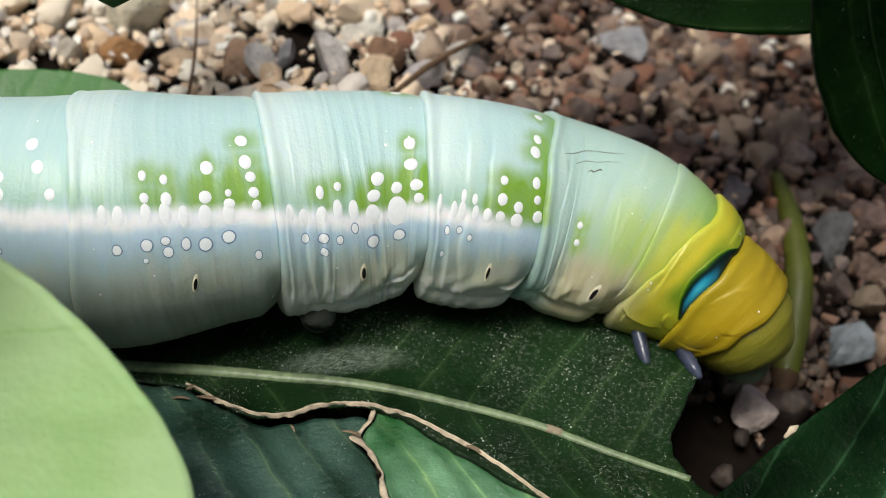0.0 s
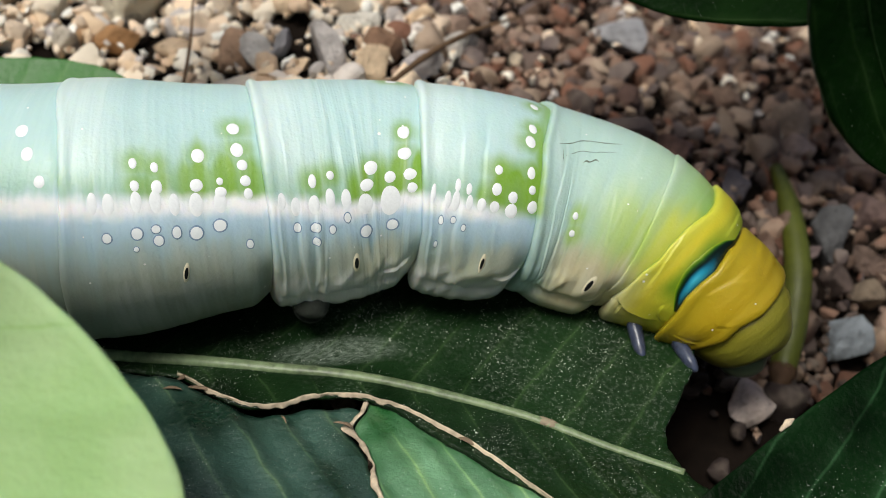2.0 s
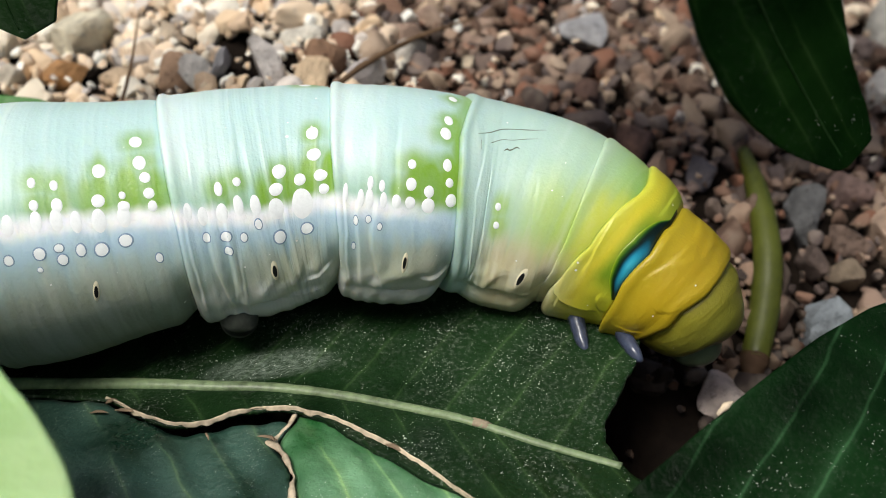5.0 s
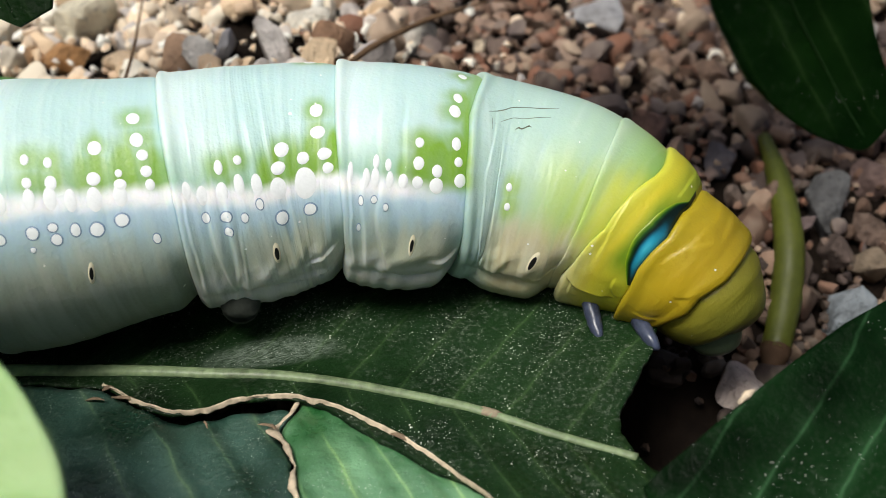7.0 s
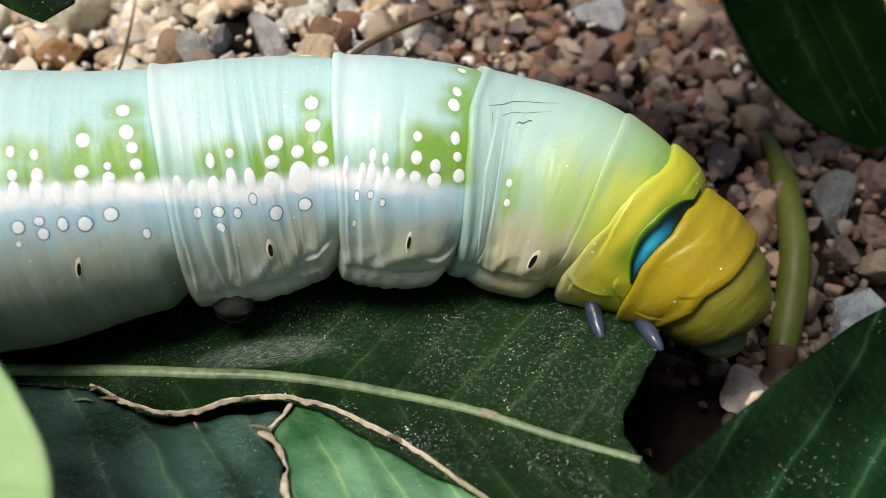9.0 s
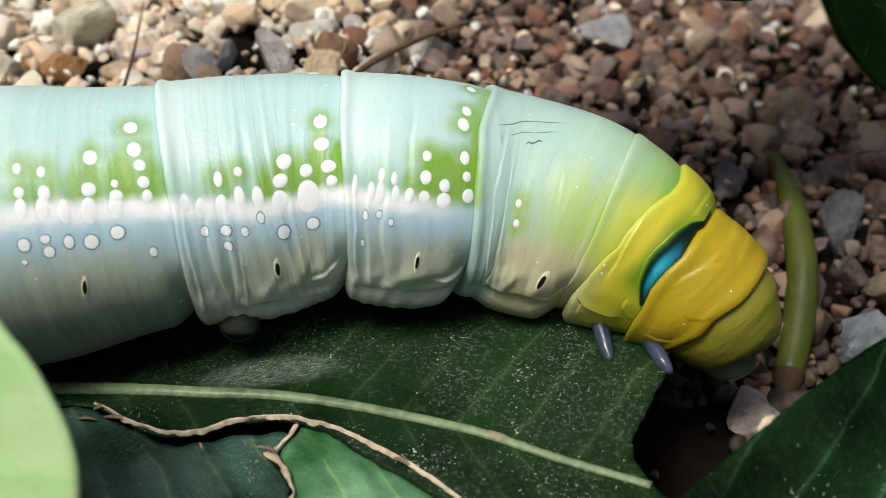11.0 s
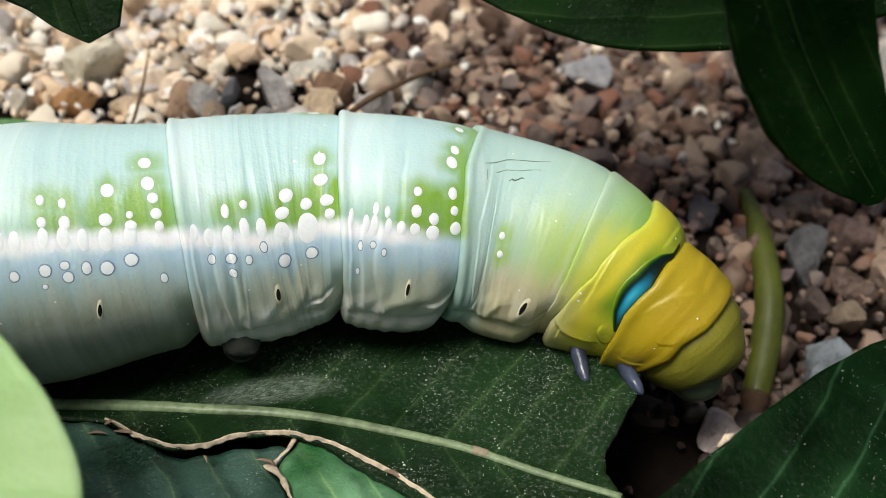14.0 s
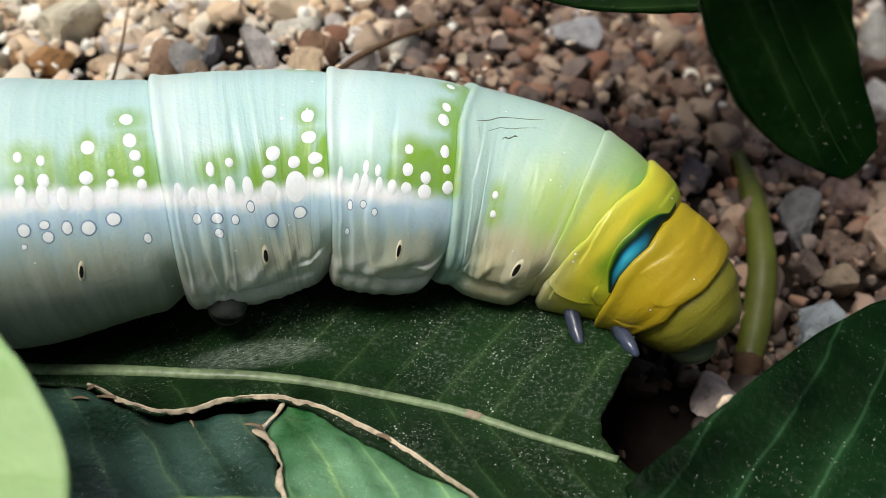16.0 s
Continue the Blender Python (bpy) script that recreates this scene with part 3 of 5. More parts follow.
def build_gravel():
    """Loose stones from coarse sand to four millimetres, paler towards one side; the dark heap has shade put into its
    colour.
    """
    rng = np.random.default_rng(7)
    heaps = {"pale": ([], []), "brown": ([], []), "dark": ([], [])}
    sizes = [(110, 1.5, 2.1), (750, 0.95, 1.5), (3000, 0.55, 0.95), (6500, 0.25, 0.55)]
    for count, lo, hi in sizes:
        for _ in range(count):
            x, y = rng.uniform(-44, 56), rng.uniform(-16, 64)
            if any((x - a) ** 2 + (y - b) ** 2 < (0.8 * r + 0.6 * hi) ** 2 for a, b, r in KEEP) and hi > 0.8:
                continue
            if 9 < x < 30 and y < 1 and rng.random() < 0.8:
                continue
            r = rng.uniform(lo, hi)
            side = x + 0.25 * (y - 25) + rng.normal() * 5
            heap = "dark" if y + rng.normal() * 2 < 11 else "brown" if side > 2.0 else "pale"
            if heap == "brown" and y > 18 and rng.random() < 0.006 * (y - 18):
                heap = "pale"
            v, f = ICO3 if r > 1.0 else ICO2 if r > 0.45 else ICO1
            s = stone_shape(rng, v, 9) * r * 1.25
            z = float(ground_z(x, y)) + rng.uniform(-0.6, 0.25) * r + (0.0 if r > 1 else rng.uniform(-0.6, 0.5))
            vs, fs = heaps[heap]
            off = sum(len(k) for k in vs[-1:]) and fs[-1][0] + fs[-1][1]
            vs.append(s + (x, y, z))
            fs.append((off, len(v), f))
    for key, label, material in (("pale", "cream, tan and grey angular gravel lying loose", GRAVEL_PALE), ("brown", "brown, pinkish and grey gravel lying loose", GRAVEL_BROWN), ("dark", "dark brown fine gravel lying loose, shade put into its colour", GRAVEL_SHADED)):
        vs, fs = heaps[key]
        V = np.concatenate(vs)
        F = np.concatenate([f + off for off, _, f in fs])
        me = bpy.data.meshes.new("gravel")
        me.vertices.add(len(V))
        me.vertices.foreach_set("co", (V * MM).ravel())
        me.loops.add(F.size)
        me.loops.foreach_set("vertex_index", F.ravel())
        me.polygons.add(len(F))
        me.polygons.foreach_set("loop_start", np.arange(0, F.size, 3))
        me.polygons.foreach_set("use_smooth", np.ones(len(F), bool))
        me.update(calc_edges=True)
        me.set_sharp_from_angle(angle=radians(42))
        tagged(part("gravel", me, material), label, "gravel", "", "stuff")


def pebble(at, size, colour, label, seed, rough=0.8, squash=(1, 1, 1), name="pebble"):
    rng = np.random.default_rng(seed)
    v, f = ICO3
    s = stone_shape(rng, v, 12) * size * 1.25 * np.array(squash)
    low = s[:, 2].min()
    me = mesh_from(name, s, [tuple(q) for q in f])
    me.set_sharp_from_angle(angle=radians(42))
    m = stone_material(name + "_stone", colour)
    ob = part(name, me, m)
    x, y = at
    ob.location = Vector((x, y, float(ground_z(x, y)) - 0.3 * size - 0.35 * low)) * MM
    return tagged(ob, label, "stone", "single stones in the gravel")


# most stones beyond x = 25 have darker colours for the shade there
STONES = [
    (26.9, 33.6, 0.56, (0.45, 0.05, 0.03), "small bright red fragment in the gravel", 100),
    (28.4, 31.2, 1.68, (0.27, 0.18, 0.13), "pinkish tan angular stone in the gravel", 101),
    (19.5, 37.3, 2.01, (0.36, 0.36, 0.37), "pale grey rounded stone in the gravel", 102),
    (34.2, 15.9, 2.14, (0.12, 0.12, 0.12), "grey pitted stone in the gravel", 103),
    (26.0, 0.8, 1.65, (0.52, 0.44, 0.39), "pinkish white pitted stone in the gravel", 104),
    (34.4, 6.8, 2.00, (0.24, 0.27, 0.29), "bluish white flat stone in the gravel", 105),
    (37.5, 14.1, 1.90, (0.20, 0.14, 0.11), "tan rounded stone in the gravel", 106),
    (31.7, 27.0, 1.83, (0.22, 0.15, 0.11), "pale tan stone in the gravel", 107),
    (26.9, 19.5, 1.70, (0.10, 0.09, 0.10), "grey-violet stone in the gravel", 108),
    (37.0, 10.9, 1.36, (0.22, 0.17, 0.12), "cream-brown stone in the gravel", 109),
    (-12.9, 22.9, 1.26, (0.66, 0.62, 0.57), "white angular stone in the gravel", 110),
    (-7.5, 23.1, 2.17, (0.50, 0.46, 0.43), "grey speckled angular stone in the gravel", 111),
    (-24.1, 27.4, 1.53, (0.46, 0.25, 0.11), "orange-brown stone in the gravel", 112),
    (-24.0, 32.5, 2.72, (0.74, 0.68, 0.52), "yellowish white smooth stone in the gravel", 113),
    (-11.1, 23.5, 1.34, (0.30, 0.29, 0.30), "slate grey stone in the gravel", 114),
    (-5.5, 27.6, 1.75, (0.68, 0.64, 0.55), "cream white stone in the gravel", 115),
    (3.3, 29.1, 1.72, (0.62, 0.58, 0.52), "white stone in the gravel", 116),
    (8.3, 29.6, 0.92, (0.60, 0.50, 0.37), "small cream stone in the gravel", 117),
    (-3.7, 25.2, 1.46, (0.27, 0.16, 0.10), "red-brown stone in the gravel", 118),
    (-0.5, 24.4, 1.80, (0.52, 0.48, 0.47), "grey-white stone in the gravel", 119),
    (-4.3, 22.1, 1.66, (0.62, 0.47, 0.31), "cream-orange rounded stone in the gravel", 120),
    (-16.7, 31.2, 1.65, (0.60, 0.50, 0.38), "cream stone in the gravel", 121),
    (-14.8, 22.9, 1.69, (0.48, 0.31, 0.20), "tan stone in the gravel", 122),
    (23.3, 27.8, 0.97, (0.42, 0.32, 0.25), "small pinkish stone in the gravel", 123),
    (18.2, 27.4, 1.20, (0.15, 0.09, 0.07), "brown stone in the gravel", 124),
    (32.1, 13.5, 0.94, (0.20, 0.15, 0.14), "dark stone in the gravel", 125),
    (29.4, 4.8, 1.01, (0.18, 0.10, 0.07), "reddish brown stone in the gravel", 126),
    (27.1, 15.4, 1.09, (0.20, 0.15, 0.12), "pinkish stone in the gravel", 127),
    (51.5, 46.1, 3.31, (0.42, 0.41, 0.37), "large pale grey rounded stone in the gravel", 140),
    (48.1, 36.4, 2.20, (0.62, 0.6, 0.56), "white angular stone in the gravel", 141),
    (49.5, 32.2, 2.25, (0.36, 0.31, 0.28), "grey-pink stone in the gravel", 142),
    (22.0, 22.1, 2.08, (0.26, 0.155, 0.12), "dusky red-brown stone in the gravel", 143),
    (41.5, 15.2, 2.41, (0.42, 0.3, 0.22), "tan angular stone in the gravel", 144),
    (34.2, 26.8, 1.80, (0.4, 0.3, 0.25), "pinkish tan stone in the gravel", 145),
    (39.1, 19.6, 1.91, (0.22, 0.15, 0.13), "dark red-brown stone in the gravel", 146),
    (34.3, 29.4, 1.88, (0.38, 0.29, 0.22), "tan blunt stone in the gravel", 147),
    (34.7, 11.6, 1.75, (0.13, 0.095, 0.08), "dark brown stone in the gravel", 148),
    (-28.0, 25.4, 1.32, (0.60, 0.54, 0.44), "cream stone in the gravel", 128),
    (-19.6, 26.0, 1.33, (0.58, 0.44, 0.30), "tan stone in the gravel", 129),
]
KEEP = [(s[0], s[1], s[2]) for s in STONES]

# ---- caterpillar ----
SPINE = [
    (-0.46, -45.0, 8.5, -3.6, 2.2),
    (-0.36, -41.0, 7.0, -2.6, 5.2),
    (-0.24, -36.0, 4.0, -2.3, 6.5),
    (-0.12, -30.0, 2.7, -1.2, 6.9),
    (0.00, -23.99, 2.10, 0.12, 7.40),
    (0.14, -18.35, 2.55, 1.25, 7.85),
    (0.24, -13.00, 3.62, 2.52, 7.05),
    (0.37, -7.19, 5.01, 3.62, 6.92),
    (0.51, -2.17, 5.86, 4.78, 6.46),
    (0.60, 2.62, 5.73, 5.45, 6.54),
    (0.67, 7.53, 6.14, 5.50, 6.24),
    (0.75, 12.72, 4.73, 5.72, 6.03),
    (0.87, 19.20, 0.70, 5.30, 4.12),
    (0.93, 21.05, -0.45, 4.30, 3.25),
    (0.97, 22.15, -1.05, 3.60, 2.35),
    (1.00, 22.60, -1.45, 3.10, 0.70),
]
# where the rings meet: degrees round the body and u there
JOINTS = [
    ([-180, 180], [-0.46, -0.46]),
    ([-180, 180], [-0.30, -0.30]),
    ([-180, 180], [-0.12, -0.12]),
    ([-16, 12, 29, 47, 77], [0.0631, 0.0821, 0.0866, 0.0881, 0.0821]),
    ([-22, 14, 37, 57, 79, 104], [0.2847, 0.2857, 0.2872, 0.2897, 0.2902, 0.2907]),
    ([-30, 23, 52, 74, 100, 125], [0.519, 0.5318, 0.5413, 0.5463, 0.5443, 0.534]),
    ([-20, 17, 47, 70, 93, 113], [0.6503, 0.6323, 0.6293, 0.6308, 0.6343, 0.6388]),
    ([-20, 18, 33, 46, 62, 81, 100, 130], [0.7595, 0.7659, 0.7684, 0.7714, 0.7734, 0.7719, 0.764, 0.758]),
    ([-34, -3, 9, 28, 46, 56, 68, 83, 102, 130], [0.7960, 0.8059, 0.8064, 0.8004, 0.7969, 0.7964, 0.7899, 0.7844, 0.7744, 0.768]),
    ([-28, 8, 16, 39, 54, 69, 85, 104], [0.8330, 0.8379, 0.8369, 0.8399, 0.8369, 0.8354, 0.8379, 0.8369]),
    ([-5, 35, 60, 77, 112], [0.8945, 0.8975, 0.8930, 0.8990, 0.892]),
    ([-180, 180], [1.0, 1.0]),
]
# height of the lip at each joint; below zero where the ring behind lies over the one before it
LIP = [0.1, 0.2, 0.2, 0.18, 0.26, 0.26, 0.22, 0.10, 0.17, 0.30, -0.30, -0.05]
SPINE_U = np.array([r[0] for r in SPINE])
SPINE_P = np.array([r[1:4] for r in SPINE])
SPINE_R = np.array([r[4] for r in SPINE])


def along(values, u):
    u = np.atleast_1d(np.asarray(u, float))
    m = np.gradient(values, SPINE_U, axis=0)
    k = np.clip(np.searchsorted(SPINE_U, u, side="right") - 1, 0, len(SPINE_U) - 2)
    h = SPINE_U[k + 1] - SPINE_U[k]
    t = (u - SPINE_U[k]) / h
    if values.ndim > 1:
        h, t = h[:, None], t[:, None]
    return (2 * t**3 - 3 * t**2 + 1) * values[k] + (t**3 - 2 * t**2 + t) * h * m[k] + (-2 * t**3 + 3 * t**2) * values[k + 1] + (t**3 - t**2) * h * m[k + 1]


def millimetres(u):
    """Length along the spine to u."""
    return np.interp(u, ARC_U, ARC_S)


ARC_U = np.linspace(-0.46, 1.0, 600)
_c = along(SPINE_P, ARC_U)
ARC_S = np.concatenate([[0], np.cumsum(np.linalg.norm(np.diff(_c, axis=0), axis=1))])


def joint(k, deg):
    return np.interp(deg, *JOINTS[k])


def ring_index(u, deg):
    return sum((u > joint(k, deg)).astype(int) for k in range(1, len(JOINTS) - 1))


# creases: u and degrees at both ends, bow, height of the fold in front of the crease, its width
CREASES_C = [(0.2977, 46, 0.303, 106, 0.0, 0.20, 0.55), (0.3257, 50, 0.340, 106, -0.35, 0.24, 0.6), (0.3472, 50, 0.3455, 102, 0.1, 0.22, 0.6), (0.3617, 66, 0.358, 101, 0.1, 0.12, 0.5), (0.3447, 104, 0.530, 113, 0.5, -0.30, 0.7), (0.445, 101, 0.536, 92, 0.3, 0.16, 0.7), (0.39, 2, 0.40, 40, 0.0, 0.03, 0.6), (0.312, -10, 0.313, 40, 0.0, 0.03, 0.4)]
CREASES_D = [(0.5508, 40, 0.5548, 103, 0.05, 0.16, 0.40), (0.5633, 44, 0.5668, 104, -0.05, 0.18, 0.45), (0.5648, -12, 0.5772, 62, 0.1, 0.06, 0.5), (0.5768, 52, 0.586, 108, -0.3, 0.19, 0.55), (0.5908, 8, 0.5908, 56, 0.0, 0.10, 0.5), (0.572, 106, 0.612, 110, 0.3, -0.22, 0.6), (0.606, 96, 0.632, 92, 0.35, 0.18, 0.6), (0.601, 60, 0.603, 80, 0.0, 0.04, 0.4)]
CREASES_E = [(0.6579, 8, 0.6453, 52, 0.1, 0.05, 0.4), (0.6453, 46, 0.6560, 99, -0.15, 0.09, 0.45), (0.6674, 30, 0.676, 84, -0.1, 0.06, 0.45), (0.650, 100, 0.739, 104, 0.35, -0.22, 0.7), (0.738, 104, 0.768, 92, 0.3, 0.14, 0.7), (0.722, 30, 0.736, 64, 0.0, 0.04, 0.6), (0.692, 70, 0.694, 92, 0.0, 0.04, 0.5), (0.684, -5, 0.684, 35, 0.0, 0.02, 0.5)]
CREASES_G = [(0.8004, 30, 0.8010, 74, 0.12, 0.10, 0.4), (0.776, 93, 0.8259, 103, 0.4, -0.22, 0.6), (0.8190, -40, 0.8280, 14, 0.2, 0.10, 0.5), (0.826, 80, 0.830, 100, -0.3, 0.16, 0.5), (0.790, 95, 0.787, 110, 0.0, 0.12, 0.5)]
CREASES_H = [(0.8490, -34, 0.8579, 8, 0.1, 0.08, 0.6), (0.8585, 7, 0.8474, 58, 0.15, 0.08, 0.7), (0.8664, -30, 0.8719, 17, -0.1, 0.07, 0.7), (0.8719, 15, 0.8560, 38, 0.0, 0.05, 0.7), (0.8860, 60, 0.875, 72, 0.1, -0.07, 0.5), (0.850, 100, 0.880, 96, 0.25, 0.07, 0.5)]
CREASES = {4: CREASES_C, 5: CREASES_D, 6: CREASES_E, 8: CREASES_G, 9: CREASES_H}



def crease(u, deg, row):
    """A fold with one sharp side, running between two places on the skin."""
    u0, a0, u1, a1, bow, high, wide = row
    r = 6.0 * math.pi / 180
    s0, s1 = float(millimetres(u0)), float(millimetres(u1))
    dx, dy = s1 - s0, (a1 - a0) * r
    long_ = math.hypot(dx, dy)
    x, y = millimetres(u) - s0, (deg - a0) * r
    q = (x * dx + y * dy) / long_ ** 2
    p = (x * dy - y * dx) / long_ * (1 if dy > abs(dx) else -1) - bow * np.sin(np.pi * np.clip(q, 0, 1))
    p = p + 0.035 * np.sin(q * long_ * 1.7 + u0 * 900) + 0.012 * np.sin(q * long_ * 5.1 + u0 * 400)
    if high < 0:
        p, high = -p, -high
    ends = smooth_step(q, -0.06, 0.45) * (1 - smooth_step(q, 0.86, 1.06))
    rise = smooth_step(p, -0.06, 0.13)
    return ends * high * (rise * np.exp(-np.maximum(p, 0) / wide) - 0.55 * (1 - rise) * np.exp(np.minimum(p, 0) / (0.5 * wide)))


def relief(u, deg, ring=None):
    """Outward relief of the skin: rings that lie over one another, crowded folds low on the flank, a lobed side ridge."""
    s = millimetres(u)
    k = ring_index(u, deg) if ring is None else np.full(np.shape(u), ring)
    e0 = np.zeros(np.shape(s))
    e1, rear, front = e0.copy(), e0.copy(), e0.copy()
    for i in range(len(JOINTS) - 1):
        on = k == i
        if on.any():
            e0[on], e1[on] = millimetres(joint(i, deg[on])), millimetres(joint(i + 1, deg[on]))
            rear[on], front[on] = LIP[i], -LIP[i + 1]
    long_ = e1 - e0
    w = np.clip((s - e0) / long_, 0, 1)
    h = np.zeros(np.shape(s))
    for d, lip in ((s - e0, rear), (e1 - s, front)):
        over, high = lip > 0, np.abs(lip)
        rim = high * (0.45 * np.exp(-(((d - 0.30) / 0.30) ** 2)) + 0.35 * np.exp(-np.maximum(d, 0) / 1.4) - 1.5 * (1 - np.sqrt(np.clip(1 - (1 - np.clip(d / 0.16, 0, 1)) ** 2, 0, 1))))
        under = -high * (0.75 * np.exp(-np.maximum(d, 0) / 0.55) + 0.9 * smooth_step(-d, -0.08, 0.25))
        h = h + np.where(over, rim, under)
    d0, d1 = np.maximum(s - e0, 0), np.maximum(e1 - s, 0)
    # scalloped lower edge: rings draw in where they meet
    pinch = smooth_step(deg, 72, 108) * smooth_step(u, 0.1, 0.27) * (1 - smooth_step(u, 0.80, 0.84))
    h = h - pinch * (0.70 * np.exp(-((d1 / 0.75) ** 2)) + 0.45 * np.exp(-((d0 / 0.45) ** 2)))
    h = h - 0.5 * smooth_step(deg, 90, 112) * np.exp(-(((u - 0.655) / 0.02) ** 2)) + 0.22 * (k == 8) * (1 - smooth_step(deg, 0, 50)) * np.sin(np.pi * w)
    # shallow standing folds
    low = smooth_step(deg, 45, 95)
    fold = smooth_step(u, 0.275, 0.29) * (1 - smooth_step(u, 0.74, 0.77))
    wave = np.sin(2 * np.pi * d0 / 0.95 + 1.1 * np.sin(deg * 0.06 + k) + 0.8 * np.sin(s * 1.3))
    h = h + fold * (1 - 0.7 * smooth_step(u, 0.63, 0.66)) * (0.008 + 0.030 * low) * wave * (1 - 0.5 * smooth_step(w, 0.4, 0.8))
    h = h + 0.012 * np.sin(2 * np.pi * d0 / 1.3 + 1.2 * np.sin(deg * 0.05)) * smooth_step(deg, 0, 60) * (1 - smooth_step(u, 0.60, 0.64))
    for ring_, rows in CREASES.items():
        on = k == ring_
        if on.any():
            for row in rows:
                h[on] += 0.8 * crease(u[on], deg[on], row)
    # side ridge, and the belly folded in below it
    rim = fold * np.sin(np.pi * w) ** 0.6
    h = h + rim * (0.20 + 0.07 * np.sin(s * 2.6 + deg * 0.1)) * np.exp(-(((deg - 100 - 6 * np.sin(2 * np.pi * w + 0.6)) / 9.0) ** 2))
    h = h + rim * 0.05 * np.sin(s * 3.4 + 2 * np.sin(deg * 0.13)) * np.sin(deg * 0.22 + 1.5 * np.sin(s * 2.3)) * smooth_step(deg, 80, 96) * (1 - smooth_step(deg, 112, 122))
    h = h + rim * (0.40 * smooth_step(deg, 106, 122) - 0.14 * np.exp(-(((deg - 110) / 3.0) ** 2)))
    # plump neck lobe
    lobe = (k == 9) * np.sin(np.pi * w)
    h = h - 0.75 * (k == 9) * (1 - smooth_step(deg, -8, 38)) * np.exp(-d0 / 1.1)
    return h + lobe * (0.20 + 0.06 * np.sin(s * 1.6 + deg * 0.07)) + (k == 10) * 0.12 * np.sin(np.pi * np.clip(w * 1.5, 0, 1))


def skin(u, deg, lift=0.0, bare=False, ring=None):
    """A place on the skin: u along the body, degrees round it from the back towards the lit flank."""
    u, deg = np.broadcast_arrays(np.atleast_1d(np.asarray(u, float)), np.asarray(deg, float))
    r = along(SPINE_R, u) + lift + (0 if bare else relief(u, deg, ring))
    p = along(SPINE_P, u)
    T = along(SPINE_P, u + 1e-3) - along(SPINE_P, u - 1e-3)
    T /= np.linalg.norm(T, axis=1, keepdims=True)
    up = np.array([0, 0, 1.0]) - T * T[:, 2:]
    up /= np.linalg.norm(up, axis=1, keepdims=True)
    side = -np.cross(up, T)
    a = np.radians(deg)
    n = np.cos(a)[:, None] * up + np.sin(a)[:, None] * side
    return p + n * r[:, None]


def green_pigment(u, deg, w):
    """Share of leaf green: a band above the white stripe, stronger to the front of a ring, and a halo round each upper spot."""
    s = millimetres(u)
    rel = deg - (44.0 + 12.0 * smooth_step(u, 0.15, 0.46))
    streak = np.array([noise.noise(Vector((a * 1.9, b * 0.012, 4.0))) for a, b in zip(s, deg)])
    blot = np.array([noise.noise(Vector((a * 0.8, b * 0.07, 9.0))) for a, b in zip(s, deg)])
    low = -9.0 - 15.0 * smooth_step(w, 0.15, 0.85) - 7.0 * streak - 3.0 * blot
    band = smooth_step(rel, low - 5, low + 9) * (1 - smooth_step(rel, -3.0, 3.5))
    band = band * (0.16 + 0.84 * smooth_step(w + 0.30 * streak, 0.22, 0.58)) * (1 - smooth_step(u, 0.640, 0.650))
    halo = np.zeros(np.shape(u))
    for spots in (SPOTS_A[:5], SPOTS_B, SPOTS_C, SPOTS_D, SPOTS_E):
        for u0, a0, rx, ry in spots:
            r = 0.78 if u0 < 0.64 else 0.85
            d2 = ((s - float(millimetres(u0)) - 0.08) ** 2 + ((deg - a0) * 0.115) ** 2) / (r + 0.25 * streak) ** 2
            halo = np.maximum(halo, 0.92 * np.exp(-0.9 * d2 ** 1.5))
    halo = halo * (1 - smooth_step(rel, -2.0, 4.0)) * (u < 0.64) + halo * (u >= 0.64)
    hem = smooth_step(w, 0.86, 0.97) * (u > 0.54) * (u < 0.655) * (1 - smooth_step(rel, -4, 4)) * 0.85
    return np.clip(np.maximum(np.maximum(band, halo), hem) * (0.92 + 0.3 * streak), 0, 1)


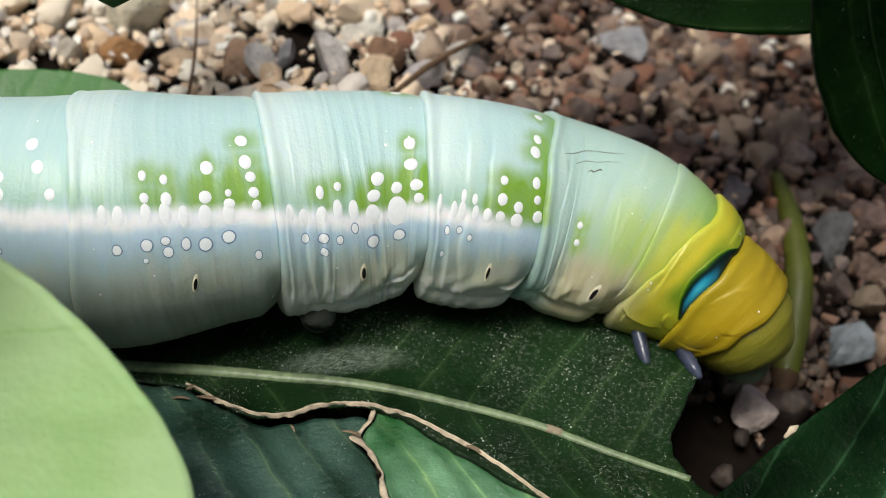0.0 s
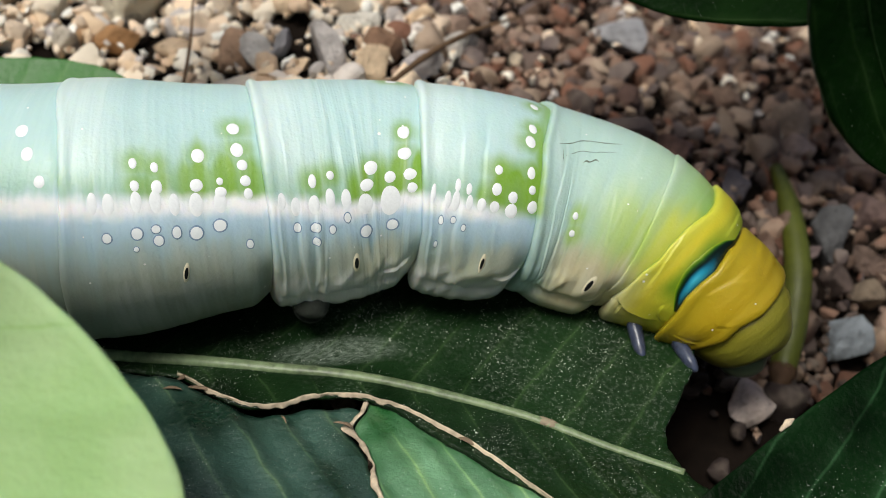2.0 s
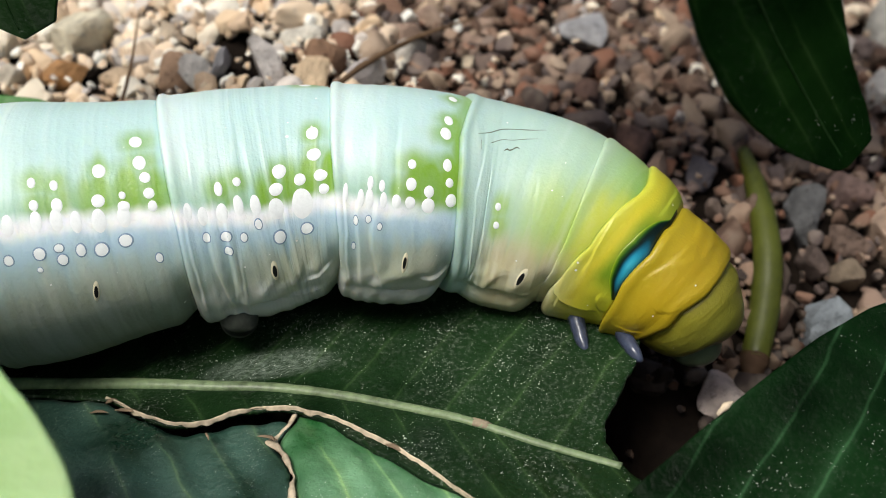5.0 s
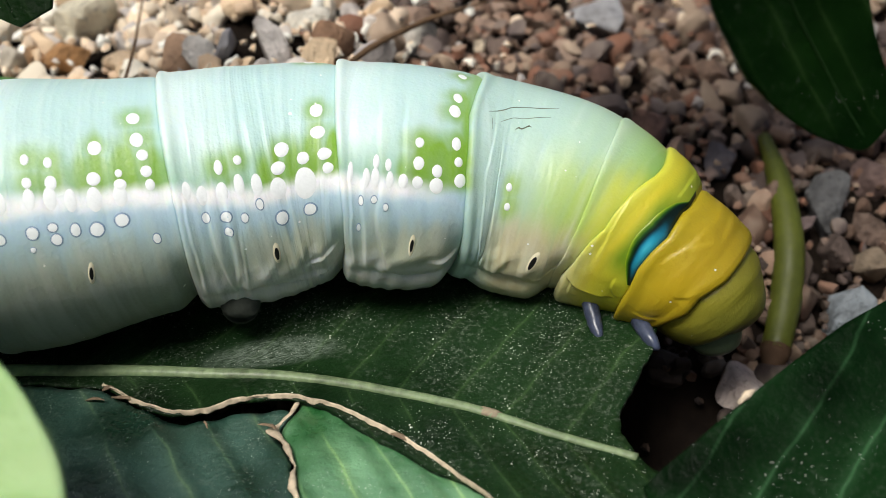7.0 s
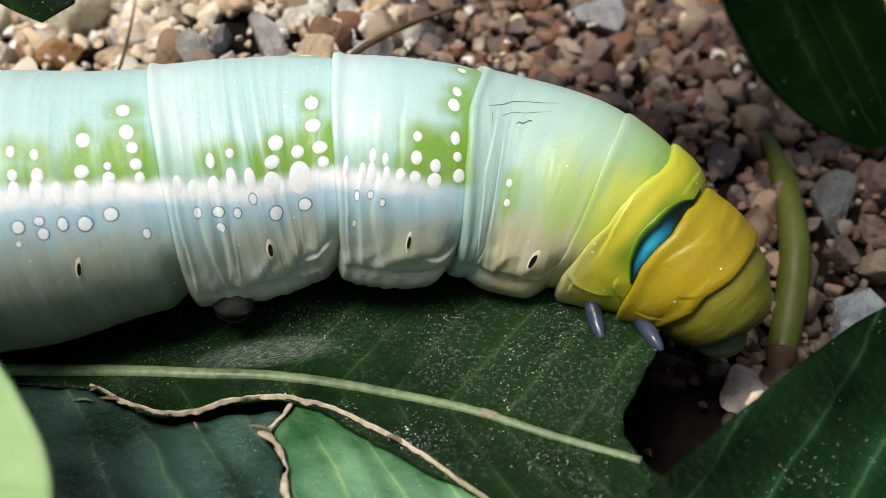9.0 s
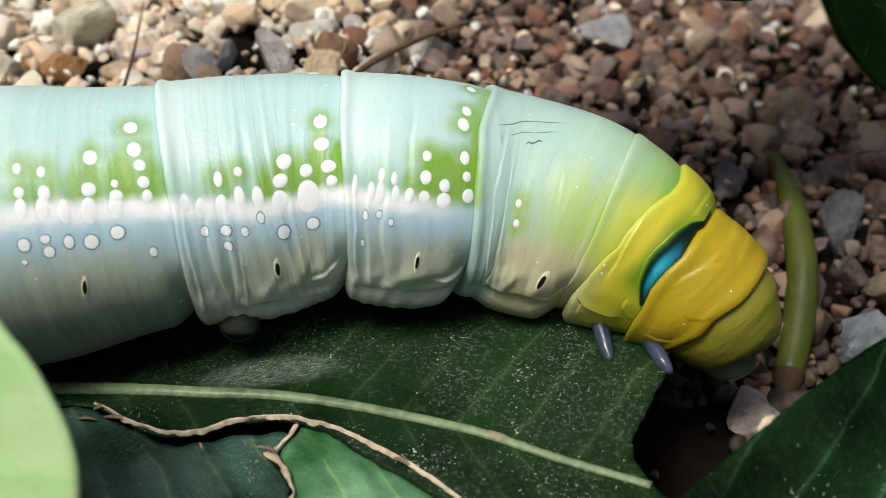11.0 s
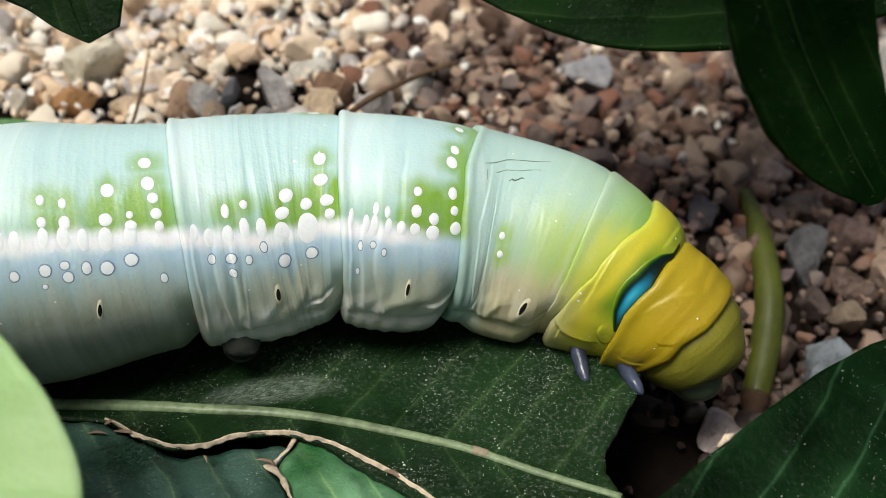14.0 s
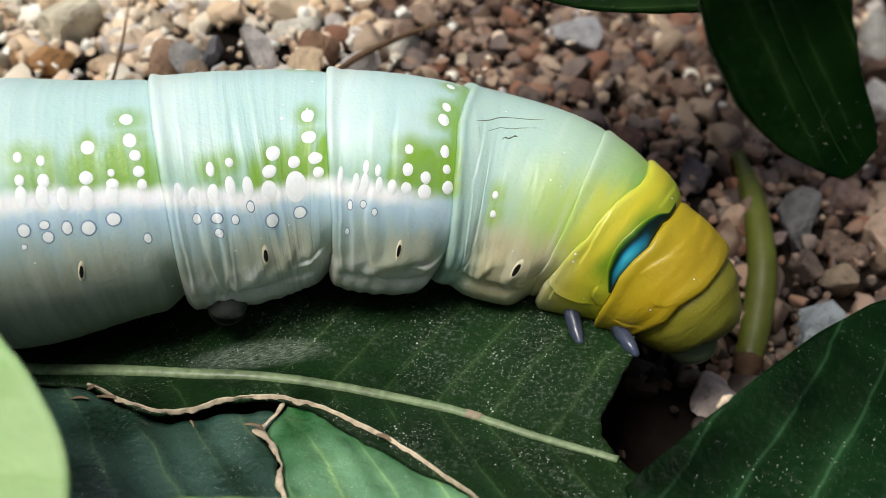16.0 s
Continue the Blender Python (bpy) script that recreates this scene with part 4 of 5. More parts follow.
def build_segment(k, parent):
    degs = np.concatenate([np.linspace(-150, 14, 44), np.linspace(16, 124, 128), np.linspace(127, 210, 22)])[:-1]
    m = len(degs)
    e0, e1 = millimetres(joint(k, degs)), millimetres(joint(k + 1, degs))
    n = max(14, int((e1 - e0).max() / (0.07 if 3 <= k else 0.3)))
    t = np.linspace(0, 1, n)
    t = 0.7 * t + 0.3 * t * t * (3 - 2 * t)
    tuck0, tuck1 = (0.0 if LIP[k] > 0 else 0.5), (0.5 if LIP[k + 1] > 0 else 0.0)
    last = k == len(JOINTS) - 2
    S = (e0 - tuck0)[None] + (e1 - e0 + tuck0 + (0 if last else tuck1))[None] * t[:, None]
    U = np.interp(S.ravel(), ARC_S, ARC_U)
    D = np.tile(degs, n)
    W = np.clip((S - e0) / (e1 - e0), 0, 1).ravel()
    verts = list(skin(U, D, 0.0, False, k))
    green = green_pigment(U, D, W) if 3 <= k <= 6 else np.zeros(len(U))
    uvs_b = list(np.stack([U, np.where(D < 0, -D * 0.3, np.where(D > 180, 360 - D, D)) / 180.0], 1))
    uvs_r, uvs_p = list(np.stack([W, green], 1)), list(np.stack([(k + W) / 12.0, W], 1))
    faces = []
    for i in range(n - 1):
        for j in range(m):
            a, b = i * m + j, i * m + (j + 1) % m
            faces.append((a, b, b + m, a + m))
    for ring, w in ((0, 0.0), (n - 1, 1.0)):
        c = len(verts)
        verts.append(np.mean(verts[ring * m:ring * m + m], axis=0))
        uvs_b.append((U[ring * m], 0.3))
        uvs_r.append((w, 0.0))
        uvs_p.append(((k + w) / 12.0, w))
        for j in range(m):
            a, b = ring * m + j, ring * m + (j + 1) % m
            faces.append((a, c, b) if ring == 0 else (b, c, a))
    me = mesh_from("segment", verts, faces, {"body": np.array(uvs_b), "ring": np.array(uvs_r), "plate": np.array(uvs_p)})
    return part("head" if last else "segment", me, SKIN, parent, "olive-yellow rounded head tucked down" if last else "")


def patch(name, u, deg, rx, ry, parent, material, lift=0.018, dome=0.02, tilt=0.0, rings=((0.0, 0), (0.5, 0), (0.86, 0), (1.0, 0)), label="", sides=20):
    """A small oval patch moulded on the skin: rx along the body and ry round it, in millimetres."""
    rate = float(np.linalg.norm(skin(u + 0.004, deg, 0, True)[0] - skin(u - 0.004, deg, 0, True)[0])) / 0.008
    R = float(along(SPINE_R, u)[0])
    verts, faces, mats = [], [], []
    ca, sa = math.cos(radians(tilt)), math.sin(radians(tilt))
    for k, (f, _) in enumerate(rings):
        for j in range(sides if k else 1):
            a = 2 * math.pi * j / sides
            x, y = f * rx * math.cos(a) * (1 + 0.025 * math.sin(3 * a + u * 90)), f * ry * math.sin(a) * (1 + 0.02 * math.cos(2 * a + deg))
            x, y = ca * x - sa * y, sa * x + ca * y
            verts.append(skin(u + x / rate, deg + math.degrees(y / R), lift * (1 if f < 0.99 else 0.15) + dome * (1 - f * f))[0])
    for j in range(sides):
        faces.append((0, 1 + j, 1 + (j + 1) % sides))
        mats.append(rings[1][1])
    for k in range(1, len(rings) - 1):
        o = 1 + (k - 1) * sides
        for j in range(sides):
            a, b = o + j, o + (j + 1) % sides
            faces.append((a, a + sides, b + sides, b))
            mats.append(rings[k + 1][1])
    me = mesh_from(name, verts, faces)
    ob = part(name, me, material, parent, label)
    me.polygons.foreach_set("material_index", mats)
    return ob


PLAIN_RINGS = ((0.0, 0), (0.5, 0), (0.85, 0), (1.0, 0))
DARK_RINGS = ((0.0, 0), (0.45, 0), (0.80, 0), (0.88, 1), (1.0, 1))
HOLE_RINGS = ((0.0, 0), (0.40, 0), (0.58, 0), (0.66, 1), (1.0, 1))
# u along the body, degrees from the back, half sizes along and round the body
SPOTS_A = [(0.0361, 12.5, 0.38, 0.45), (0.0481, 23.5, 0.35, 0.44), (0.0061, 29.0, 0.35, 0.37), (0.0656, 35.0, 0.32, 0.36), (0.0071, 36.5, 0.41, 0.44), (0.0021, 50.0, 0.4, 0.34), (0.0096, 60.0, 0.28, 0.22)]
SPOTS_B = [(0.1701, 27.5, 0.23, 0.32), (0.1886, 29.5, 0.23, 0.31), (0.2272, 25.0, 0.38, 0.44), (0.2622, 11.5, 0.38, 0.41), (0.2637, 23.0, 0.38, 0.45), (0.2672, 30.5, 0.32, 0.33), (0.2687, 38.0, 0.32, 0.33), (0.2702, 44.0, 0.27, 0.33), (0.1701, 37.0, 0.26, 0.32), (0.1891, 38.0, 0.32, 0.41), (0.2232, 38.5, 0.38, 0.38), (0.2447, 37.5, 0.2, 0.23), (0.2447, 42.5, 0.35, 0.32)]
STREAKS_B = [(0.1281, 43.5, 0.26, 0.61), (0.1451, 44.0, 0.31, 0.6), (0.1701, 43.5, 0.29, 0.58), (0.1866, 44.0, 0.32, 0.63), (0.2022, 46.0, 0.29, 0.61), (0.2212, 47.0, 0.38, 0.65), (0.2432, 47.0, 0.35, 0.58)]
RINGED_B = [(0.1406, 57.5, 0.26, 0.3), (0.1676, 56.5, 0.32, 0.36), (0.1841, 55.5, 0.26, 0.25), (0.1851, 60.5, 0.29, 0.32), (0.2012, 58.0, 0.26, 0.37), (0.2182, 59.5, 0.38, 0.39), (0.2407, 57.5, 0.38, 0.37), (0.2672, 68.0, 0.21, 0.3), (0.1651, 63.0, 0.15, 0.16)]
SPOTS_C = [(0.4940, -29, 0.40, 0.40), (0.5067, 20, 0.42, 0.44), (0.5100, 32, 0.43, 0.39), (0.4550, 38, 0.43, 0.43), (0.3783, 39, 0.24, 0.27), (0.3483, 41, 0.25, 0.41), (0.5200, 43, 0.40, 0.36), (0.4883, 44, 0.36, 0.36), (0.4433, 46, 0.43, 0.37), (0.5267, 50, 0.32, 0.32)]
STREAKS_C = [(0.3050, 49, 0.22, 0.50), (0.3217, 52, 0.27, 0.53), (0.3483, 52, 0.32, 0.54), (0.3750, 50, 0.28, 0.60), (0.4000, 51, 0.29, 0.60), (0.4367, 55, 0.43, 0.60), (0.4883, 56, 0.58, 0.88)]
RINGED_C = [(0.3217, 62, 0.22, 0.31), (0.3483, 63, 0.32, 0.31), (0.3750, 65, 0.21, 0.28), (0.3983, 60, 0.21, 0.31), (0.4317, 69, 0.36, 0.42), (0.4933, 69, 0.36, 0.36), (0.3483, 70, 0.25, 0.28)]
SPOTS_D = [(0.6330, -15, 0.28, 0.40), (0.6250, 7, 0.29, 0.39), (0.6217, 16, 0.36, 0.44), (0.6217, 34, 0.29, 0.39), (0.6000, 35, 0.26, 0.29), (0.6000, 45, 0.32, 0.39), (0.6233, 43, 0.26, 0.29), (0.6100, 48, 0.32, 0.36), (0.6100, 55, 0.41, 0.45), (0.6250, 52, 0.36, 0.40)]
STREAKS_D = [(0.5533, 52, 0.15, 0.58), (0.5733, 46, 0.17, 0.39), (0.5817, 47, 0.17, 0.33), (0.5667, 54, 0.20, 0.52), (0.5733, 54, 0.23, 0.59), (0.5833, 54, 0.20, 0.46), (0.5917, 54, 0.26, 0.39), (0.6000, 54, 0.29, 0.33)]
RINGED_D = [(0.5633, 65, 0.15, 0.29), (0.5733, 64, 0.17, 0.23), (0.5817, 67, 0.15, 0.22), (0.5617, 79, 0.12, 0.24)]
SPOTS_E = [(0.6900, 53, 0.25, 0.31), (0.6933, 63, 0.22, 0.25)]
SPIRACLES = [(0.2037, 78, 0.23, 0.63), (0.4067, 86, 0.27, 0.66), (0.6000, 86, 0.20, 0.63), (0.7383, 90, 0.32, 0.46)]


def build_caterpillar():
    cat = thing("caterpillar", "plump mint-green caterpillar with white spots, yellow front and blue eye mark", "caterpillar")
    rings = {k: build_segment(k, cat) for k in range(len(JOINTS) - 1)}

    def ring_of(u, deg=60.0):
        return rings[int(ring_index(np.array(u), np.array(deg)))]

    for u, deg, rx, ry in SPOTS_E:
        patch("spot", u, deg, 0.17, 0.23, ring_of(u, deg), WHITE, rings=PLAIN_RINGS, tilt=-12)
    for u, deg, rx, ry in SPOTS_A[:5] + SPOTS_B + SPOTS_C + SPOTS_D:
        patch("spot", u, deg, rx * 0.92, ry * 0.96, ring_of(u, deg), WHITE, rings=PLAIN_RINGS)
    for u, deg, rx, ry in STREAKS_B + STREAKS_C + STREAKS_D:
        patch("streak", u, deg, rx, ry, ring_of(u, deg), WHITE, rings=PLAIN_RINGS, lift=0.014, dome=0.012)
    for u, deg, rx, ry in SPOTS_A[5:] + RINGED_B + RINGED_C + RINGED_D:
        patch("ringed_spot", u, deg, rx * 1.12, ry * 1.12, ring_of(u, deg), [WHITE, RING], rings=DARK_RINGS, lift=0.018, dome=0.02)
    for u, deg, rx, ry in SPIRACLES:
        patch("spiracle", u, deg, rx * 0.8 if u < 0.7 else 0.24, ry * 1.05 if u < 0.7 else 0.78, ring_of(u, deg), [BLACK, CREAM], rings=HOLE_RINGS, lift=0.05, dome=0.02, tilt=12 if u < 0.3 else 4 if u < 0.7 else 12, label="black breathing hole with a cream rim")
    # eye mark: a lens-shaped patch on the rear side of the neck fold
    n, m = 60, 21
    V, C = [], []
    for i in range(n):
        f = i / (n - 1)
        deg = -8 + 92 * f
        wide = 0.0155 * max(0.0, math.sin(math.pi * max(0.0, f - 0.15) / 0.88)) ** 1.15 + 0.0015
        for j in range(m):
            g = j / (m - 1)
            V.append(skin(float(joint(9, deg)) + 0.0012 - (wide + 0.0012) * (1 - g), deg, 0.022 - 0.03 * (g < 0.02), False, 8)[0])
            C.append((f, g))
    part("eye_mark", mesh_from("eye_mark", V, grid_faces(n, m), {"eye": np.array(C)}), EYE, rings[8], "shining blue eye mark with a black-green rim")
    # old scratches
    for k, (u0, u1, d0, d1, r) in enumerate([(0.6483, 0.7150, 14.0, 0.0, 0.028), (0.6550, 0.7117, 20.0, 9.0, 0.020), (0.6517, 0.6517, 17.0, 24.0, 0.015), (0.6817, 0.6983, 22.0, 18.0, 0.045)]):
        us = np.linspace(u0, u1, 6)
        pts = [skin(u, d0 + (d1 - d0) * i / 5 + 0.7 * math.sin(i * 2.1 + k), -0.002)[0] for i, u in enumerate(us)]
        tube("scratch", pts, [0.01, r, r, 0.7 * r, r, 0.01], SCAR, ring_of(0.67), "thin dark scratch")
    ball("face", (21.35, -1.45, 2.75), (1.75, 1.45, 1.45), FACE, rings[len(rings) - 1], "grey-green face", 12)
    for base, mid, tip in [((13.82, -0.86, 3.16), (14.12, -2.24, 2.81), (14.32, -2.90, 2.66)), ((16.4, -2.25, 3.68), (16.86, -3.66, 3.8), (17.20, -4.20, 3.68))]:
        tube("thoracic_leg", [base, mid, tip, tuple(np.array(tip) + np.array([0.08, -0.14, -0.06]))], [0.50, 0.42, 0.25, 0.03], LEG, cat, "short blue-grey pointed leg", 14, 1.0, 0.12)
    for u, deg, long_ in [(0.342, 124, 0.0), (0.333, 238, 0.5), (0.50, 230, 0.3), (0.20, 230, 0.3)]:
        b, c = skin(u, deg, -1.6, True)[0], skin(u, deg, 0.1, True)[0]
        d = (c - b) / np.linalg.norm(c - b)
        e = c + d * long_ * 0.6 + np.array([0, 0, -0.5])
        tube("proleg", [b, c, e, e + d * 0.3, e + d * 0.42], [1.25, 1.2, 1.1, 0.8, 0.1], PROLEG, cat, "blunt grey-green proleg", 18)
    return cat


def ball(name, at, radii, material, parent, label, seed):
    v, f = ico(4)
    v = np.array([p * (1 + 0.03 * noise.noise(Vector(p * 1.7) + Vector((seed, 0, 0)))) for p in v])
    return part(name, mesh_from(name, v * np.array(radii) + np.array(at), [tuple(q) for q in f]), material, parent, label)


# ---- the torn leaf under the caterpillar ----
def lamina_z(x, y):
    return -2.19 + 0.258 * x - 0.202 * y


MID_X, MID_Y = [-30, -16.7, -8.4, -2.6, 2.4, 7.1, 11.5, 15.5, 20], [-3.4, -3.3, -4.1, -4.8, -6.3, -8.2, -10.4, -12.5, -15]
TEAR_X, TEAR_Y = [-30, -16, -13, -10.8, -7.8, -5.5, -2.9, -0.3, 2.2, 4.3, 6.4, 10, 16], [-4.4, -4.6, -5.3, -6.8, -7.7, -6.8, -6.6, -7.5, -9.2, -11.1, -13.6, -18, -24]
BITE_Y, BITE_X = [-26, -13.5, -12.2, -9.2, -7.3, -3.9, 0, 8], [20, 15.8, 15.1, 14.5, 15.4, 17.1, 17.6, 16]
SPLIT_Y, SPLIT_X = [-26, -13.7, -10.3, -9.4, -7.5, -6], [0.6, -1.7, -2.5, -3.0, -2.3, -2.2]


SLOPES = {}


def curve(x, xs, ys):
    """Smooth interpolation through a short table."""
    k = max(0, min(len(xs) - 2, int(np.searchsorted(xs, x)) - 1))
    key = (tuple(xs), tuple(ys))
    if key not in SLOPES:
        SLOPES[key] = np.gradient(np.array(ys, float), np.array(xs, float))
    m = SLOPES[key]
    h = xs[k + 1] - xs[k]
    t = (x - xs[k]) / h
    return (2 * t**3 - 3 * t**2 + 1) * ys[k] + (t**3 - 2 * t**2 + t) * h * m[k] + (-2 * t**3 + 3 * t**2) * ys[k + 1] + (t**3 - t**2) * h * m[k + 1]


def lamina(x, y, drop=0.0, seed=0.0):
    d = y - curve(x, MID_X, MID_Y)
    u = x * 1.06 + (y - d) * -0.3
    z = lamina_z(x, y) - drop + 0.012 * d * d * (1 if abs(d) < 6 else 6 / abs(d)) + 0.25 * wobble(x, y, 0.16, seed) + 0.05 * wobble(x, y, 0.7, seed)
    pitch = ((u - abs(d) * 0.62) / 3.0) % 1.0
    z -= (0.035 + 0.11 * min(1.0, drop * 2)) * math.cos(2 * math.pi * (pitch - 0.5)) * min(1.0, abs(d) / 1.5)
    return np.array([x, y, z]), (u, d)


def build_torn_leaf():
    leaf = thing("torn_leaf", "dark glossy green leaf, torn and dusty, with a pale midrib", "leaf")

    def upper(s, t):
        xn = -28 + 44 * s
        lo, hi = curve(xn, TEAR_X, TEAR_Y), 6.5 - 9.5 * float(smooth_step(xn, 6, 18))
        y = lo + (hi - lo) * t
        edge = curve(y, BITE_Y, BITE_X) + 0.28 * wobble(y, 3.0, 1.3) + 0.13 * wobble(y, 1.0, 4.0)
        x = -28 + (edge + 28) * s
        y += 0.10 * wobble(x, 0.0, 2.2) * (1 - t) ** 6
        return lamina(x, y)

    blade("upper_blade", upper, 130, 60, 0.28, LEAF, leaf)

    def left(s, t):
        yn = -24 + 24 * t
        x1 = curve(max(-26, min(-6.2, yn)), SPLIT_Y, SPLIT_X) + 0.15 * wobble(yn, 5, 1.5)
        x = -28 + (x1 + 28) * s
        top = curve(x, TEAR_X, TEAR_Y) - 0.15 - 0.42 * float(smooth_step(x, -10, -6)) + 0.22 * wobble(x, 2, 1.1)
        y = -24 + (top + 24) * t
        x1 = curve(max(-26, min(-6.2, y)), SPLIT_Y, SPLIT_X) + 0.15 * wobble(y, 5, 1.5)
        x = -28 + (x1 + 28) * s
        return lamina(x, y, 0.15 + 0.45 * float(smooth_step(x, -14, -6)) * t, 3.0)

    def right(s, t):
        yn = -24 + 18 * t
        x0 = curve(max(-26, min(-6.2, yn)), SPLIT_Y, SPLIT_X) + 0.22
        x = x0 + (15.5 - x0) * s
        top = curve(x, TEAR_X, TEAR_Y) + 0.25
        y = -24 + (top + 24) * t
        x0 = curve(max(-26, min(-6.2, y)), SPLIT_Y, SPLIT_X) + 0.22 + 0.10 * wobble(y, 1, 2)
        x = x0 + (15.5 - x0) * s
        return lamina(x, min(y, curve(x, TEAR_X, TEAR_Y) + 0.25), 0.36, 5.0)

    blade("lower_blade", left, 90, 50, 0.25, LEAF_LOW, leaf, "dark green lower half, split off, bluish sky sheen in its colour")
    blade("lower_blade", right, 70, 46, 0.25, LEAF_LOW_LIT, leaf, "green lower half beyond the split, brighter sky sheen in its colour")
    pts = [lamina(x, curve(x, MID_X, MID_Y))[0] + np.array([0, 0, 0.02]) for x in np.linspace(-28, 14.9, 22)]
    tube("midrib", pts, list(np.linspace(0.52, 0.22, 22)), MIDRIB, leaf, "pale green midrib", 12, 0.8, 0.1)

    def curled(s, t):
        x = -13.4 + 22.9 * s
        fade = min(1.0, 9 * s, 5 * (1 - s) + 0.15)
        wide = fade * max(0.08, 0.22 + 0.28 * wobble(x, 4, 0.55) + 0.18 * wobble(x, 1, 2.6))
        y = curve(x, TEAR_X, TEAR_Y) + 0.16 + 0.10 * wobble(x, 9, 1.7) - wide * t
        p, co = lamina(x, y)
        p[2] += 0.16 + 0.10 * math.sin(math.pi * min(1.0, 1.3 * t)) - 0.22 * t * t + 0.04 * wobble(x, t, 3.0)
        return p, co

    blade("dry_edge", curled, 150, 7, 0.07, DRY, leaf, "tan dried torn edge, curled over")

    def split_edge(s, t):
        y = -6.9 - 11.0 * s
        wide = max(0.08, 0.30 + 0.26 * wobble(y, 7, 0.7) + 0.12 * wobble(y, 2, 2.4)) + 0.55 * math.exp(-(((y + 9.4) / 0.45) ** 2))
        p, co = lamina(curve(y, SPLIT_Y, SPLIT_X) + 0.14 + 0.10 * wobble(y, 2, 1.8) - wide * t, y, 0.30)
        p[2] += 0.12 + 0.08 * math.sin(math.pi * t) - 0.10 * t * t
        return p, co

    blade("dry_edge", split_edge, 90, 7, 0.07, DRY, leaf, "tan dried torn edge")
    for x, y, dx, dy, r in [(-3.0, -9.4, -1.1, 0.35, 0.16), (-3.1, -9.5, -0.4, 0.5, 0.13), (-12.6, -6.0, 1.6, -0.45, 0.2), (-14.0, -6.2, 1.1, -0.1, 0.16), (-13.3, -5.4, 0.6, 0.35, 0.22), (-7.0, -8.5, 0.3, -0.7, 0.12), (2.9, -9.9, 0.9, -0.6, 0.24)]:
        pts = [lamina(x + dx * f, y + dy * f, 0.0)[0] + np.array([0, 0, 0.06 + 0.15 * math.sin(math.pi * f)]) for f in (0, 0.35, 0.7, 1)]
        tube("dry_flake", pts, [r * 0.3, r * 0.7, r * 0.6, 0.02], FLAKE, leaf, "curled dry scrap of leaf", 8, 0.4, 0.4)
    x = 7.9
    pts = [lamina(x + d, curve(x + d, MID_X, MID_Y) + 0.02)[0] + np.array([0, 0, 0.1]) for d in (-0.7, -0.2, 0.4, 0.9)]
    tube("scab", pts, [0.08, 0.30, 0.28, 0.06], plain("scab_pink_brown", (0.30, 0.25, 0.17), 0.8, 0.2, 3000, 0.4), leaf, "pinkish brown scab on the midrib", 10, 0.5, 0.3)
    return leaf


# ---- loose leaves round about ----
def simple_leaf(name, label, spine, widths, normal, material, rib=0.3, cup=0.05, thick=0.28, rib_material=None, group="leaves", pivot=None):
    """A leaf from its midrib and half widths to both sides; normal is the way its upper face looks."""
    P = np.array(spine, float)
    pivot = np.array(pivot if pivot is not None else P[0], float)
    ob = thing(name, label, "leaf", group, "", pivot)
    L = np.concatenate([[0], np.cumsum(np.linalg.norm(np.diff(P, axis=0), axis=1))])
    k_ = 1 - (1 - np.linspace(0, 1, len(widths))) ** 2
    nrm = np.array(normal, float) / np.linalg.norm(normal)

    m = np.gradient(P, L, axis=0)
    left, right = [w[0] for w in widths], [w[1] for w in widths]

    def at(s):
        q = s * L[-1]
        i = max(0, min(len(P) - 2, int(np.searchsorted(L, q)) - 1))
        h = L[i + 1] - L[i]
        t = (q - L[i]) / h
        return (2 * t**3 - 3 * t**2 + 1) * P[i] + (t**3 - 2 * t**2 + t) * h * m[i] + (-2 * t**3 + 3 * t**2) * P[i + 1] + (t**3 - t**2) * h * m[i + 1]

    def fn(s, t):
        s = 1 - (1 - s) ** 2
        p, q = at(s), at(min(1, s + 0.01)) - at(max(0, s - 0.01))
        q /= np.linalg.norm(q)
        side = np.cross(nrm, q)
        side /= np.linalg.norm(side)
        wl = curve(s, k_, left)
        wr = curve(s, k_, right)
        v = 2 * t - 1
        d = v * (wr if v > 0 else wl)
        d += 0.10 * wobble(s * L[-1], 3.0 * np.sign(v), 0.8, L[-1]) * v * v * min(1, 4 * (1 - s))
        place = p + side * d + nrm * (cup * abs(d) ** 1.5 * 0.3 + 0.12 * wobble(s * L[-1], d, 0.3, L[-1]))
        return place - pivot, (s * L[-1], d)

    blade("blade", fn, 90, 33, thick, material, ob)
    if rib:
        tube("midrib", [at(s) - pivot + nrm * 0.02 for s in np.linspace(0, 0.97, 12)], list(np.linspace(rib, rib * 0.3, 12)), rib_material or material, ob, "", 10, 0.8)
    return ob


